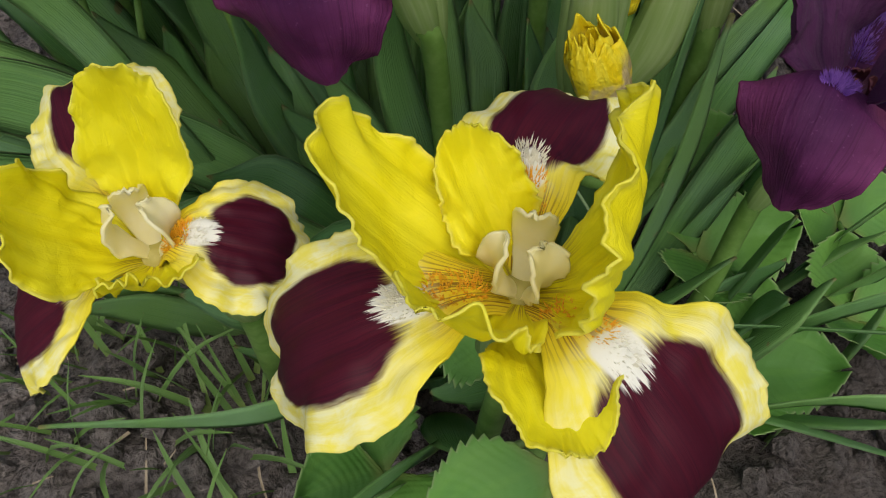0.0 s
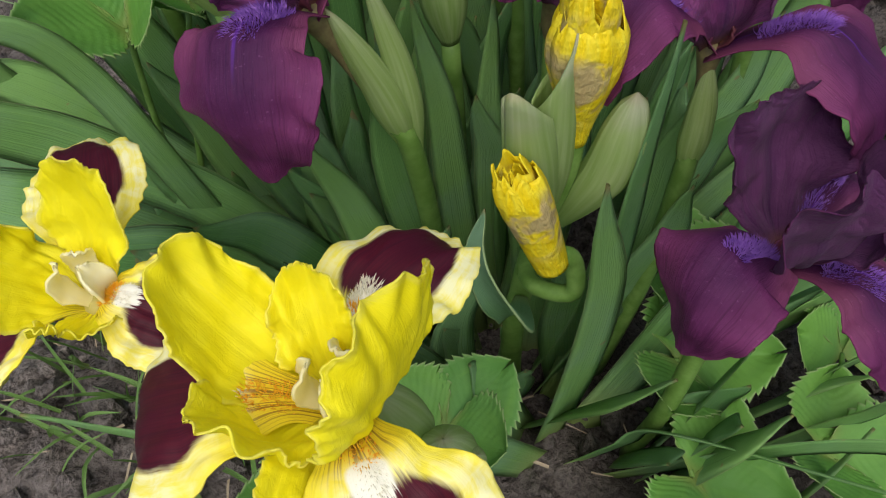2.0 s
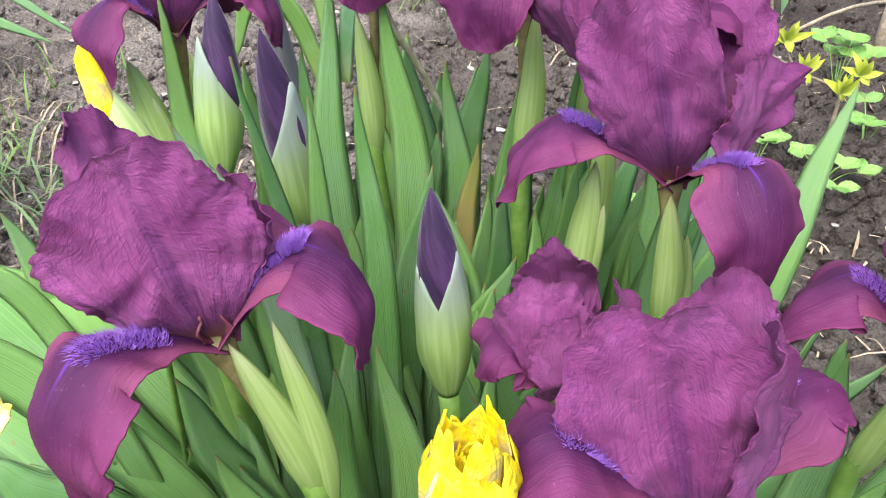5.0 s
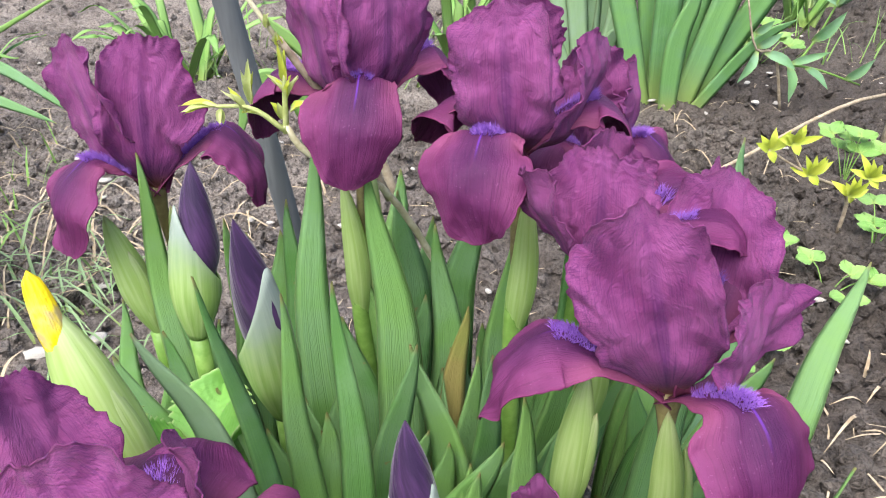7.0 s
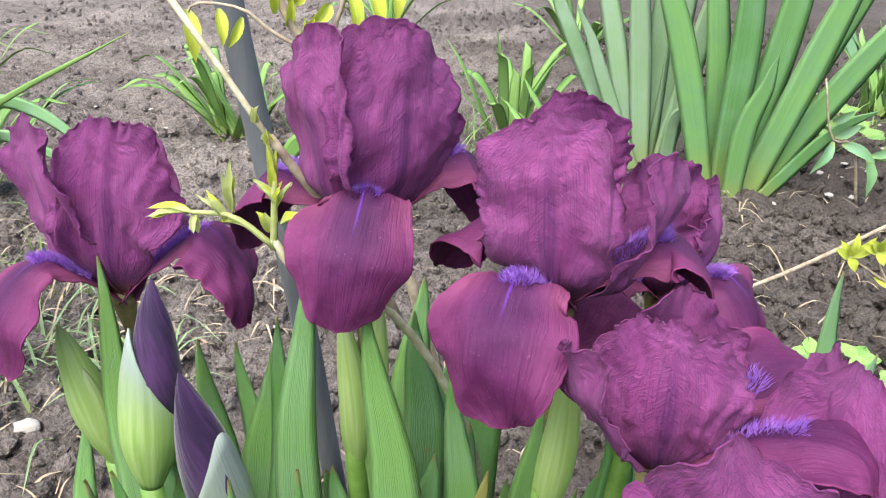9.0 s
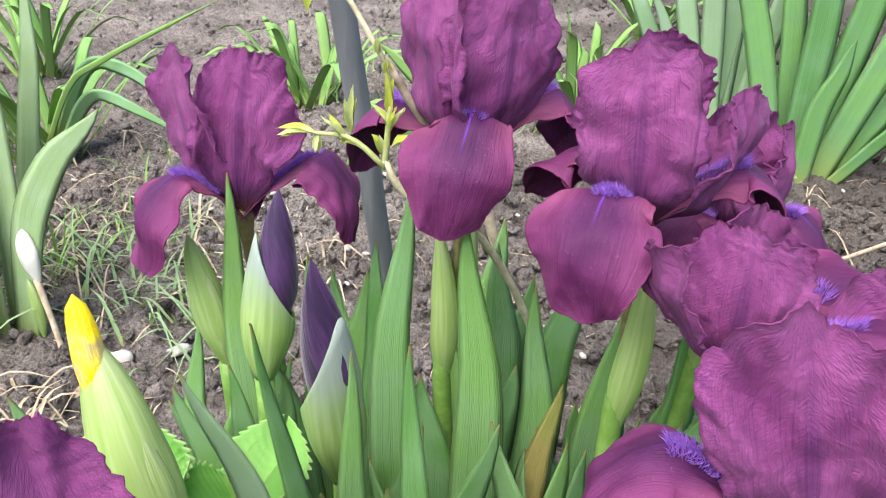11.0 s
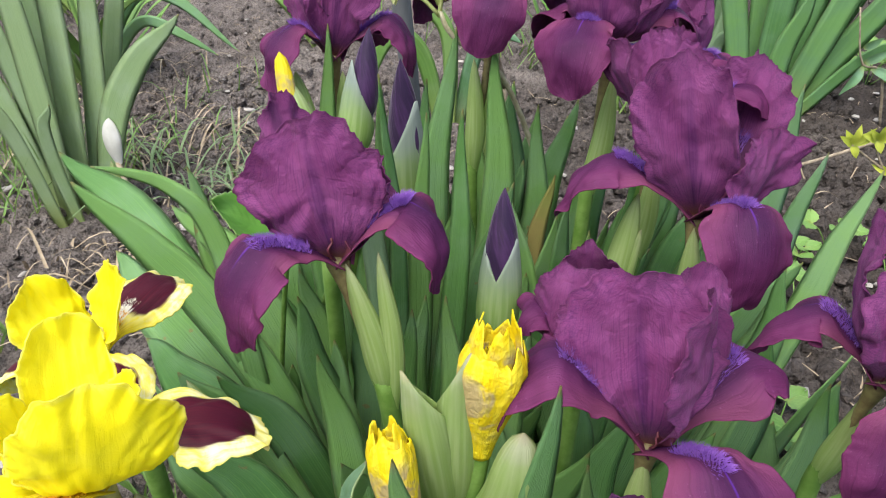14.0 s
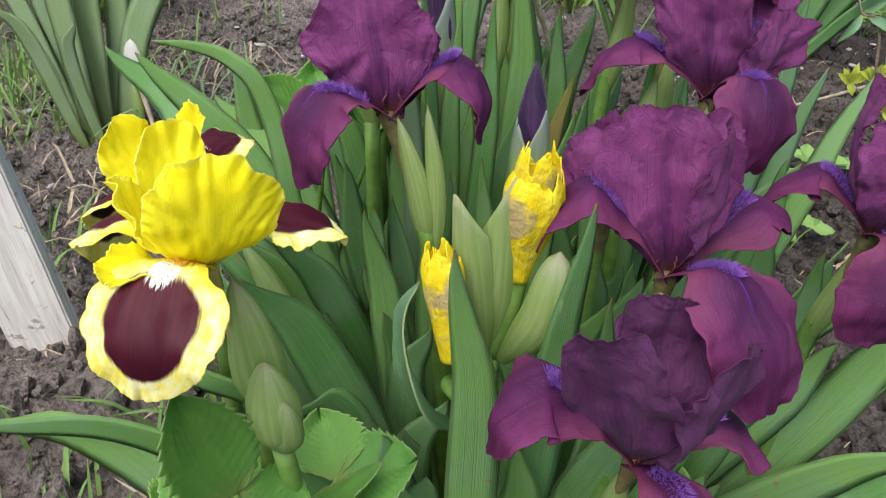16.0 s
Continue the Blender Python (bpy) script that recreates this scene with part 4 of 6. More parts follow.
def iris_bud(foot, base, open_at, top, radius, seed, bent=(0, 0, 0), turn=0.0, lobes=2):
    """A dark violet bud rising out of glaucous bracts."""
    foot = Vector((foot[0], foot[1], ground_z(*foot) - 0.01))
    base, open_at, top = Vector(base), Vector(open_at), Vector(top)
    plant = thing("iris_bud", foot, "unopened dark violet iris bud in a pale green sheath", "iris bud", "iris buds")
    part("stem", tube([foot, foot.lerp(base, 0.5) + Vector((0.004, 0.003, 0)), base], [0.0055, 0.005, 0.0045], 10), M_STEM, plant)
    part("petals", pod(base.lerp(open_at, 0.35), top, radius * 0.92, 0.42, bent, 0.85, seed=seed, sharp=0.85), M_BUD, plant, "tightly rolled dark violet petals")
    part("sheath", open_sheath(base, open_at.lerp(top, 0.52 if lobes == 1 else 0.40), radius * 1.08, seed, turn, 0.55 if lobes == 1 else 0.30, lobes=lobes), M_BRACTV, plant, "glaucous pale green sheath", 0.0008)


iris_bud((-0.130, 0.160), (-0.130, 0.178, 0.252), (-0.128, 0.184, 0.300), (-0.121, 0.188, 0.343), 0.0108, 21, (0.002, 0, 0), 0.35, 1)
iris_bud((-0.095, 0.150), (-0.086, 0.150, 0.225), (-0.087, 0.142, 0.292), (-0.092, 0.138, 0.341), 0.0118, 22, (0.001, 0, 0), 2.9, 1)
iris_bud((-0.015, 0.055), (-0.020, 0.050, 0.215), (-0.022, 0.056, 0.268), (-0.025, 0.063, 0.306), 0.0105, 23)


def green_bud(foot, base, top, radius, seed, label, tip_part=None, bend=(0, 0, 0)):
    foot = Vector((foot[0], foot[1], ground_z(*foot) - 0.01))
    base, top = Vector(base), Vector(top)
    plant = thing("iris_bud", foot, label, "iris bud", "iris buds")
    part("stem", tube([foot, foot.lerp(base, 0.5) + Vector((0.005, 0.003, 0)), base], [0.0055, 0.005, 0.0045], 10), M_STEM, plant)
    if tip_part:
        part("petals", pod(base.lerp(top, 0.50), top + Vector((-0.001, 0, 0.002)), radius * 0.36, 0.6, Vector((-0.0010, -0.001, 0)), 0.85, seed=seed + 1, sharp=0.4), M_WILT, plant, "rolled yellow petals")
        top = base.lerp(top, tip_part)
    part("bract", pod(base, top, radius, 0.38, bend, 0.8, seed=seed), M_BRACTG, plant, "pale green bract")
    off = Vector((radius * 0.7, -radius * 0.4, -0.008))
    part("bract", pod(base - (top - base) * 0.05, base.lerp(top, 0.86) + off, radius * 0.75, 0.42, bend, 0.7, seed=seed + 3), M_BRACTG, plant, "pale green bract")
    return plant


green_bud((-0.165, 0.200), (-0.163, 0.210, 0.232), (-0.178, 0.214, 0.302), 0.010, 31, "slender closed green iris bud beside a plum iris")
green_bud((-0.110, 0.060), (-0.112, 0.058, 0.262), (-0.140, 0.080, 0.354), 0.0138, 32, "green iris bud with a yellow petal tip showing", 0.90)
green_bud((0.045, 0.090), (0.040, 0.094, 0.215), (0.045, 0.100, 0.294), 0.0078, 33, "closed olive-green iris bud beside a plum iris")
green_bud((-0.125, 0.000), (-0.138, 0.000, 0.145), (-0.176, 0.012, 0.200), 0.0085, 35, "slender closed green iris bud near the soil")
green_bud((-0.095, -0.110), (-0.110, -0.118, 0.190), (-0.112, -0.126, 0.244), 0.0120, 34, "small plump green iris bud with a brown spot")


def rolled_bloom(base, top, r0, r1, seed, jag=0.2, points=6, sides=40, rings=30):
    """Petals of a spent bloom rolled into a flaring, pleated cone with a torn top that is open on one side."""
    base, top = Vector(base), Vector(top)
    axis = top - base
    x = axis.cross(Vector((0, 1, 0.2))).normalized()
    y = axis.cross(x).normalized()
    S, W = np.meshgrid(np.linspace(0, 1, rings), np.linspace(0, 2 * math.pi * 1.12, sides), indexing="ij")
    tooth = 0.5 + 0.5 * np.cos(W * points + seed) * np.sign(np.cos(W * 0.5 + seed))
    reach = 1 - jag * (0.55 * tooth + 0.9 * np.abs(ripple(W * 2.4, 0, 0, seed)))
    Q = S * reach
    fold = 0.10 * ripple(np.cos(W) * 2.6, np.sin(W) * 2.6, Q * 1.6, seed + 1) + 0.05 * ripple(W * 5.5, Q * 5, 0, seed + 2)
    R = (r0 + (r1 - r0) * soft(Q, -0.1, 0.8)) * (1 + 0.10 * np.sin(Q * 3.1) + soft(Q, 0.1, 0.6) * fold * 1.6 - 0.16 * W / 7)
    R = R - r1 * 0.22 * soft(Q, 0.78, 1.0)
    P = np.array(base) + np.array(axis) * Q[..., None] + (np.array(x) * np.cos(W)[..., None] + np.array(y) * np.sin(W)[..., None]) * R[..., None]
    i, j = np.meshgrid(np.arange(rings - 1), np.arange(sides - 1), indexing="ij")
    a = (i * sides + j).ravel()
    return mesh_from("bloom", P.reshape(-1, 3).tolist(), np.stack([a, a + 1, a + sides + 1, a + sides], 1).tolist(), np.stack([W / 7.04, Q], -1).reshape(-1, 2))


# a stem that carries two spent yellow blooms among inflated bracts
def spent_iris():
    foot = Vector((-0.030, -0.040, -0.01))
    plant = thing("spent_iris", foot, "iris stem with two wilted rolled-up yellow blooms and inflated pale bracts", "iris", "fading irises")
    fork = Vector((-0.028, -0.046, 0.195))
    part("stem", tube([foot, Vector((-0.033, -0.040, 0.10)), fork], [0.0065, 0.006, 0.0055], 10), M_STEM, plant)
    part("stem", tube([fork, Vector((-0.022, -0.050, 0.225)), Vector((-0.021, -0.049, 0.252))], [0.005, 0.004, 0.0045], 10), M_STEM, plant)
    part("bract", open_sheath((-0.032, -0.049, 0.200), (-0.048, -0.055, 0.288), 0.0098, 41, 0.6, 0.32, lobes=1), M_BRACT, plant, "inflated pale green bract with a papery tip", 0.0007)
    part("bract", open_sheath((-0.028, -0.047, 0.200), (-0.033, -0.051, 0.296), 0.0088, 42, 2.6, 0.32, lobes=1), M_BRACT, plant, "inflated pale green bract with a papery tip", 0.0007)
    part("bract", pod((-0.022, -0.050, 0.196), (-0.006, -0.060, 0.268), 0.0112, 0.50, (0.006, -0.002, -0.003), 0.75, seed=43, sharp=0.55), M_BRACT, plant, "inflated pale green bract")
    bloom = part("bloom", rolled_bloom((-0.021, -0.050, 0.244), (-0.020, -0.046, 0.300), 0.0042, 0.0122, 44, 0.16), M_WILT, plant, "rolled-up wilted yellow bloom", 0.0005)
    part("petal", rolled_bloom((-0.021, -0.050, 0.250), (-0.020, -0.046, 0.312), 0.0034, 0.0092, 45, 0.34, 3), M_WILT, bloom, "", 0.0005)
    part("petal", rolled_bloom((-0.020, -0.049, 0.252), (-0.019, -0.046, 0.298), 0.0024, 0.0060, 46, 0.22, 4), M_WILT, bloom, "", 0.0005)
    # the lower bloom on its curled stalk
    part("stem", tube([(-0.030, -0.042, 0.170), (-0.046, -0.068, 0.192), (-0.037, -0.083, 0.199), (-0.036, -0.078, 0.214), (-0.044, -0.076, 0.220)], [0.004, 0.0036, 0.0036, 0.0040, 0.0045], 10, 18), M_STEM, plant)
    low = part("bloom", rolled_bloom((-0.044, -0.077, 0.216), (-0.056, -0.064, 0.264), 0.0062, 0.0086, 47, 0.16), M_WILT, plant, "crumpled wilted yellow bloom", 0.0005)
    part("petal", rolled_bloom((-0.046, -0.076, 0.222), (-0.058, -0.063, 0.268), 0.0036, 0.0064, 48, 0.22, 4), M_WILT, low, "", 0.0005)
    part("petal", rolled_bloom((-0.048, -0.074, 0.228), (-0.057, -0.064, 0.266), 0.0014, 0.0034, 49, 0.25, 3), M_WILT, low, "", 0.0005)
    part("bract", petal([(-0.034, -0.046, 0.140), (-0.056, -0.074, 0.185), (-0.070, -0.068, 0.225), (-0.064, -0.062, 0.244)], (0.7, -0.7, 0.1), 0.015,
                        lambda v: (0.4 + 0.6 * soft(v, 0, 0.4)) * closing(v, 0.45, 1.6, 0.8), 0.8, 0.0006, 470, 13, 24, 0.001), M_LEAF_GREY, plant, "cupped green bract leaf", 0.0009)


spent_iris()


# an iris just rolling in behind the front row
def folding_iris():
    centre = Vector((0.022, 0.030, 0.232))
    foot = Vector((0.02, 0.03, -0.01))
    plant = thing("iris", foot, "plum-purple iris bloom rolled together as it fades", "iris", "fading irises")
    part("stem", tube([foot, (0.024, 0.028, 0.12), centre], [0.0055, 0.005, 0.0045], 10), M_STEM, plant)
    flower = part("flower", tube([(0.023, 0.029, 0.205), (0.022, 0.030, 0.225), centre + UP * 0.01], [0.003, 0.006, 0.005], 10), M_TUBE, plant)
    for k, (x, y, z, f, w) in enumerate(((0.012, 0.034, 0.290, -110, 0.040), (0.034, 0.030, 0.284, -30, 0.038), (0.020, 0.048, 0.288, 80, 0.040), (0.018, 0.026, 0.280, -70, 0.034))):
        add_standard(flower, centre, ((x, y, z), f, w, 0.018, -0.8, 0.004), 500 + k, False)
    add_fall(flower, centre, ((0.000, 0.028, 0.262), (-0.012, 0.020, 0.250), 0.032), 510, False)


folding_iris()


# ---- leaf fans of the irises ----
FAN = "iris leaf fans of the clump"


def leaf_fan(name, foot, leaves, label, material, group, category="iris leaves", seed=0):
    """leaves: foot offset (x, y), tip, width, face, bend, twist."""
    z = ground_z(*foot)
    fan = thing(name, (foot[0], foot[1], z), label, category, group)
    for k, (off, tip, width, face, bend, twist) in enumerate(leaves):
        width *= 1.12 if group == FAN and width < 0.029 else 0.92
        base = (foot[0] + off[0], foot[1] + off[1], z - 0.012)
        part("leaf", sword(base, tip, width, face, bend, twist, seed=seed + k), material, fan)
    return fan


LABEL = "fan of green sword-shaped iris leaves rising from the soil"
leaf_fan("leaf_fan", (-0.145, 0.190), [
    ((0.0, 0.0), (-0.160, 0.212, 0.336), 0.017, -80, (0.004, 0, 0), 10),
    ((0.02, 0.0), (-0.112, 0.215, 0.300), 0.020, -70, (0, 0.01, 0), 5),
    ((-0.01, 0.0), (-0.196, 0.235, 0.235), 0.017, -100, (-0.01, 0, 0.01), 15),
    ((0.03, 0.01), (-0.083, 0.232, 0.300), 0.020, -85, (0.006, 0, 0), -8)], LABEL, M_LEAF, FAN, seed=1)
leaf_fan("leaf_fan", (-0.050, 0.175), [
    ((0.012, 0.0), (-0.034, 0.180, 0.343), 0.030, -92, (0.006, 0, 0), 6),
    ((-0.012, 0.01), (-0.076, 0.205, 0.345), 0.022, -85, (-0.004, 0, 0), -8),
    ((0.03, 0.0), (-0.004, 0.205, 0.300), 0.022, -95, (0.006, 0, 0), 6),
    ((0.02, -0.02), (-0.028, 0.146, 0.270), 0.021, -88, (-0.010, 0, 0), 8),
    ((0.045, 0.0), (0.020, 0.150, 0.262), 0.020, -75, (0, 0, 0), 10),
    ((-0.03, -0.01), (-0.060, 0.165, 0.250), 0.020, -95, (0, 0, 0), -12)], LABEL, M_LEAF, FAN, seed=10)
leaf_fan("leaf_fan", (-0.085, 0.095), [
    ((0.0, 0.0), (-0.091, 0.090, 0.348), 0.011, -70, (0.010, 0, 0), 25),
    ((0.012, 0.02), (-0.078, 0.118, 0.318), 0.015, -85, (0.006, 0, 0), 10),
    ((0.03, 0.01), (-0.048, 0.120, 0.322), 0.017, -95, (0.002, 0, 0), -10),
    ((0.02, -0.02), (-0.070, 0.085, 0.220), 0.020, -85, (0.002, 0, 0), 10)], LABEL, M_LEAF, FAN, seed=20)
leaf_fan("leaf_fan", (-0.060, 0.060), [
    ((-0.02, 0.0), (-0.330, 0.180, 0.245), 0.040, -60, (-0.02, 0.01, 0.045), 20),
    ((-0.02, -0.01), (-0.265, 0.090, 0.210), 0.042, -50, (-0.015, 0.0, 0.05), 25),
    ((-0.01, 0.02), (-0.235, 0.145, 0.232), 0.032, -62, (-0.015, 0.01, 0.045), 20),
    ((-0.02, -0.02), (-0.215, 0.030, 0.195), 0.040, -60, (-0.01, 0.0, 0.05), 30),
    ((0.0, -0.02), (-0.150, 0.010, 0.215), 0.024, -70, (-0.008, 0.0, 0.03), 15),
    ((0.0, 0.01), (-0.128, 0.030, 0.245), 0.022, -80, (-0.006, 0.0, 0.02), 10)], LABEL, M_LEAF, FAN, seed=30)
leaf_fan("leaf_fan", (-0.045, -0.005), [
    ((0.0, 0.0), (-0.098, 0.012, 0.232), 0.022, -80, (-0.008, 0, 0.01), 10),
    ((0.01, 0.01), (-0.070, 0.030, 0.250), 0.022, -85, (-0.006, 0, 0.01), -6),
    ((0.02, 0.02), (-0.040, 0.030, 0.262), 0.020, -90, (0, 0, 0), 8),
    ((0.03, 0.02), (-0.010, 0.040, 0.240), 0.020, -92, (0.004, 0, 0), 8),
    ((-0.01, -0.01), (-0.150, -0.032, 0.215), 0.036, -70, (-0.006, 0, 0.030), 20),
    ((-0.02, 0.0), (-0.190, -0.010, 0.170), 0.036, -75, (-0.012, 0, 0.045), 20),
    ((-0.02, 0.01), (-0.175, 0.020, 0.205), 0.034, -75, (-0.012, 0, 0.035), 15),
    ((-0.02, 0.02), (-0.215, 0.055, 0.165), 0.036, -70, (-0.012, 0, 0.045), 20),
    ((-0.005, -0.02), (-0.120, -0.050, 0.150), 0.032, -80, (-0.012, 0, 0.045), 25)], LABEL, M_LEAF, FAN, seed=40)
leaf_fan("leaf_fan", (-0.010, -0.062), [
    ((-0.012, -0.008), (-0.040, -0.098, 0.288), 0.029, -88, (0.004, -0.004, 0), 8),
    ((0.008, 0.004), (-0.003, -0.065, 0.294), 0.021, -80, (0.006, 0, 0), 12),
    ((0.02, 0.01), (0.030, -0.030, 0.230), 0.022, -70, (0.010, 0, 0), 20),
    ((0.0, 0.01), (0.062, -0.018, 0.200), 0.024, -110, (0.015, 0, 0.02), -20),
    ((0.01, -0.01), (0.090, -0.070, 0.150), 0.026, -120, (0.02, 0, 0.03), -25),
    ((-0.02, 0.0), (-0.080, -0.078, 0.150), 0.026, -60, (-0.008, 0, 0.03), 25),
    ((-0.06, -0.03), (-0.262, -0.098, 0.160), 0.026, -85, (-0.015, 0, 0.05), 10),
    ((0.0, -0.04), (0.130, -0.215, 0.110), 0.013, -120, (0.0, 0, 0.045), -20),
    ((-0.03, -0.05), (0.060, -0.235, 0.095), 0.020, -110, (0.0, 0, 0.045), -10),
    ((-0.02, -0.02), (-0.130, -0.080, 0.120), 0.030, -80, (-0.015, 0, 0.05), 30)], LABEL, M_LEAF, FAN, seed=50)
leaf_fan("leaf_fan", (0.080, 0.100), [
    ((0.0, 0.0), (0.045, 0.105, 0.240), 0.022, -80, (-0.006, 0, 0), 8),
    ((0.02, 0.0), (0.194, 0.180, 0.292), 0.018, -115, (0.012, 0, 0.03), -20),
    ((0.02, 0.02), (0.160, 0.150, 0.230), 0.022, -110, (0.012, 0, 0.02), -15),
    ((0.0, 0.01), (0.020, 0.130, 0.250), 0.022, -85, (-0.006, 0, 0), 8),
    ((-0.01, 0.0), (-0.002, 0.085, 0.215), 0.020, -75, (-0.012, 0, 0.03), 12),
    ((0.01, 0.04), (0.110, 0.160, 0.285), 0.024, -95, (0, 0, 0), 6)], LABEL, M_LEAF, FAN, seed=60)
leaf_fan("leaf_fan", (0.150, 0.260), [
    ((0.0, 0.0), (0.192, 0.306, 0.302), 0.022, -85, (0.006, 0, 0), 10),
    ((0.02, 0.01), (0.215, 0.312, 0.250), 0.020, -90, (0.006, 0, 0), -10),
    ((-0.02, 0.0), (0.150, 0.290, 0.255), 0.020, -90, (0, 0, 0), 8)], LABEL, M_LEAF_GREY, FAN, seed=70)
leaf_fan("leaf_fan", (0.120, 0.010), [
    ((0.0, 0.0), (0.205, 0.030, 0.205), 0.032, -120, (0.01, 0, 0.03), -25),
    ((0.01, -0.02), (0.250, -0.020, 0.170), 0.028, -125, (0.02, 0, 0.04), -25),
    ((0.0, 0.02), (0.165, 0.060, 0.215), 0.026, -100, (0.004, 0, 0), 10),
    ((-0.02, 0.0), (0.100, 0.020, 0.180), 0.022, -80, (0, 0, 0), 10),
    ((0.01, 0.03), (0.240, 0.070, 0.180), 0.024, -115, (0.02, 0, 0.04), -20)], LABEL, M_LEAF, FAN, seed=80)


def arched_leaf(points, width, face, material, seed, label, group=FAN):
    z = ground_z(points[0][0], points[0][1])
    fan = thing("leaf_fan", (points[0][0], points[0][1], z), label, "leaf", group)
    part("leaf", sword(points[0], points[-1], width, face, seed=seed, nv=24, via=points[1:-1], taper=3.2), material, fan)


arched_leaf([(-0.110, 0.030, -0.01), (-0.150, 0.042, 0.18), (-0.168, 0.050, 0.262), (-0.192, 0.052, 0.290), (-0.240, 0.064, 0.286)], 0.013, -80, M_LEAF, 601, "long narrow arching green leaf")
arched_leaf([(-0.090, 0.030, -0.01), (-0.130, 0.040, 0.150), (-0.182, 0.050, 0.227), (-0.209, 0.050, 0.258), (-0.238, 0.052, 0.292)], 0.026, -70, M_LEAF, 602, "broad green sword leaf leaning outward")
arched_leaf([(-0.100, -0.010, -0.01), (-0.140, -0.040, 0.120), (-0.182, -0.055, 0.160), (-0.246, -0.015, 0.165)], 0.018, -90, M_LEAF, 603, "green sword leaf leaning outward")
arched_leaf([(-0.110, -0.060, -0.01), (-0.150, -0.090, 0.120), (-0.190, -0.100, 0.160), (-0.265, -0.115, 0.170)], 0.022, -90, M_LEAF, 604, "green sword leaf leaning outward")
arched_leaf([(-0.020, -0.090, -0.01), (0.000, -0.105, 0.040), (0.017, -0.116, 0.062), (0.075, -0.200, 0.108)], 0.020, -100, M_LEAF, 605, "green sword leaf lying low over the soil")
arched_leaf([(-0.030, -0.120, -0.01), (-0.012, -0.145, 0.050), (-0.001, -0.163, 0.062), (0.018, -0.226, 0.104)], 0.020, -100, M_LEAF, 606, "green sword leaf lying low over the soil")


arched_leaf([(-0.010, 0.170, -0.01), (-0.008, 0.182, 0.120), (-0.002, 0.190, 0.200), (0.001, 0.195, 0.256)], 0.016, -92, M_LEAF_DRY, 607, "sword leaf with a dry yellow-brown margin")
arched_leaf([(-0.080, 0.080, -0.01), (-0.084, 0.086, 0.150), (-0.098, 0.092, 0.260), (-0.118, 0.096, 0.320)], 0.016, -90, M_GLAUCOUS, 608, "pale glaucous sword leaf leaning across the clump")


def wild_leaves():
    """The thick of the clump: further leaf fans, leaning out from its middle."""
    rng = random.Random(11)
    k = 0
    for gx, gy, n, lo, hi in ((-0.115, 0.150, 6, 0.17, 0.26), (-0.020, 0.120, 7, 0.18, 0.26), (0.010, 0.010, 6, 0.15, 0.21), (0.035, 0.060, 6, 0.16, 0.23), (-0.085, 0.030, 6, 0.15, 0.22), (0.060, -0.060, 6, 0.12, 0.18),
                              (-0.030, 0.230, 8, 0.22, 0.30), (-0.110, 0.200, 7, 0.20, 0.28), (0.010, 0.200, 8, 0.20, 0.29), (0.070, -0.120, 3, 0.05, 0.11), (0.120, -0.060, 5, 0.06, 0.13), (0.020, -0.170, 2, 0.05, 0.10), (-0.150, 0.060, 6, 0.14, 0.20), (0.040, 0.190, 7, 0.20, 0.28), (-0.010, 0.090, 7, 0.17, 0.24), (0.095, 0.170, 6, 0.18, 0.26), (-0.100, -0.030, 5, 0.12, 0.17), (0.015, 0.160, 7, 0.19, 0.27),
                              (-0.075, 0.120, 7, 0.18, 0.26), (-0.060, 0.180, 6, 0.20, 0.28), (0.070, 0.240, 6, 0.18, 0.26), (-0.030, 0.050, 6, 0.16, 0.22), (0.120, 0.090, 6, 0.15, 0.22), (0.000, -0.030, 6, 0.13, 0.19), (-0.050, -0.050, 6, 0.10, 0.16), (0.030, -0.110, 6, 0.10, 0.15), (0.090, 0.020, 6, 0.14, 0.20)):
        leaves = []
        for _ in range(n):
            dx, dy = rng.uniform(-0.03, 0.03), rng.uniform(-0.03, 0.03)
            out = Vector((gx + dx + 0.02, gy + dy - 0.06, 0))
            h = rng.uniform(lo, hi)
            tip = (gx + dx + out.x * rng.uniform(0.2, 0.7) + rng.uniform(-0.03, 0.03), gy + dy + out.y * rng.uniform(0.0, 0.4) + rng.uniform(-0.02, 0.03), h)
            leaves.append(((dx * 0.6, dy * 0.6), tip, rng.uniform(0.024, 0.036), -90 + rng.uniform(-40, 40), (rng.uniform(-0.01, 0.01), 0, rng.uniform(0, 0.012)), rng.uniform(-25, 25)))
        leaf_fan("leaf_fan", (gx, gy), leaves, LABEL, M_LEAF, FAN, seed=200 + k)
        k += 10


wild_leaves()

# ---- plants behind ----
def far_clump(foot, count, height, width, spread, seed, label, material, droop=0.0, name="leaf_clump", category="leaves", lean=(0, 0)):
    rng = random.Random(seed)
    leaves = []
    for i in range(count):
        a = rng.uniform(0, 6.28)
        r = spread * math.sqrt(rng.random())
        h = height * rng.uniform(0.6, 1.05) * (1 - droop * 0.55 * (r / spread))
        off = (rng.uniform(-0.3, 0.3) * spread * 0.5, rng.uniform(-0.3, 0.3) * spread * 0.5)
        tip = (foot[0] + off[0] + math.cos(a) * r + lean[0], foot[1] + off[1] + math.sin(a) * r + lean[1], max(h, 0.03))
        bend = (math.cos(a) * r * 0.1, math.sin(a) * r * 0.1, droop * height * rng.uniform(0.35, 0.6))
        face = -90 + rng.uniform(-40, 40) if droop < 0.3 else math.degrees(a)
        leaves.append((off, tip, width * rng.uniform(0.7, 1.15), face, bend, rng.uniform(-30, 30)))
    return leaf_fan(name, foot, leaves, label, material, "plants behind the irises", category, seed * 31)


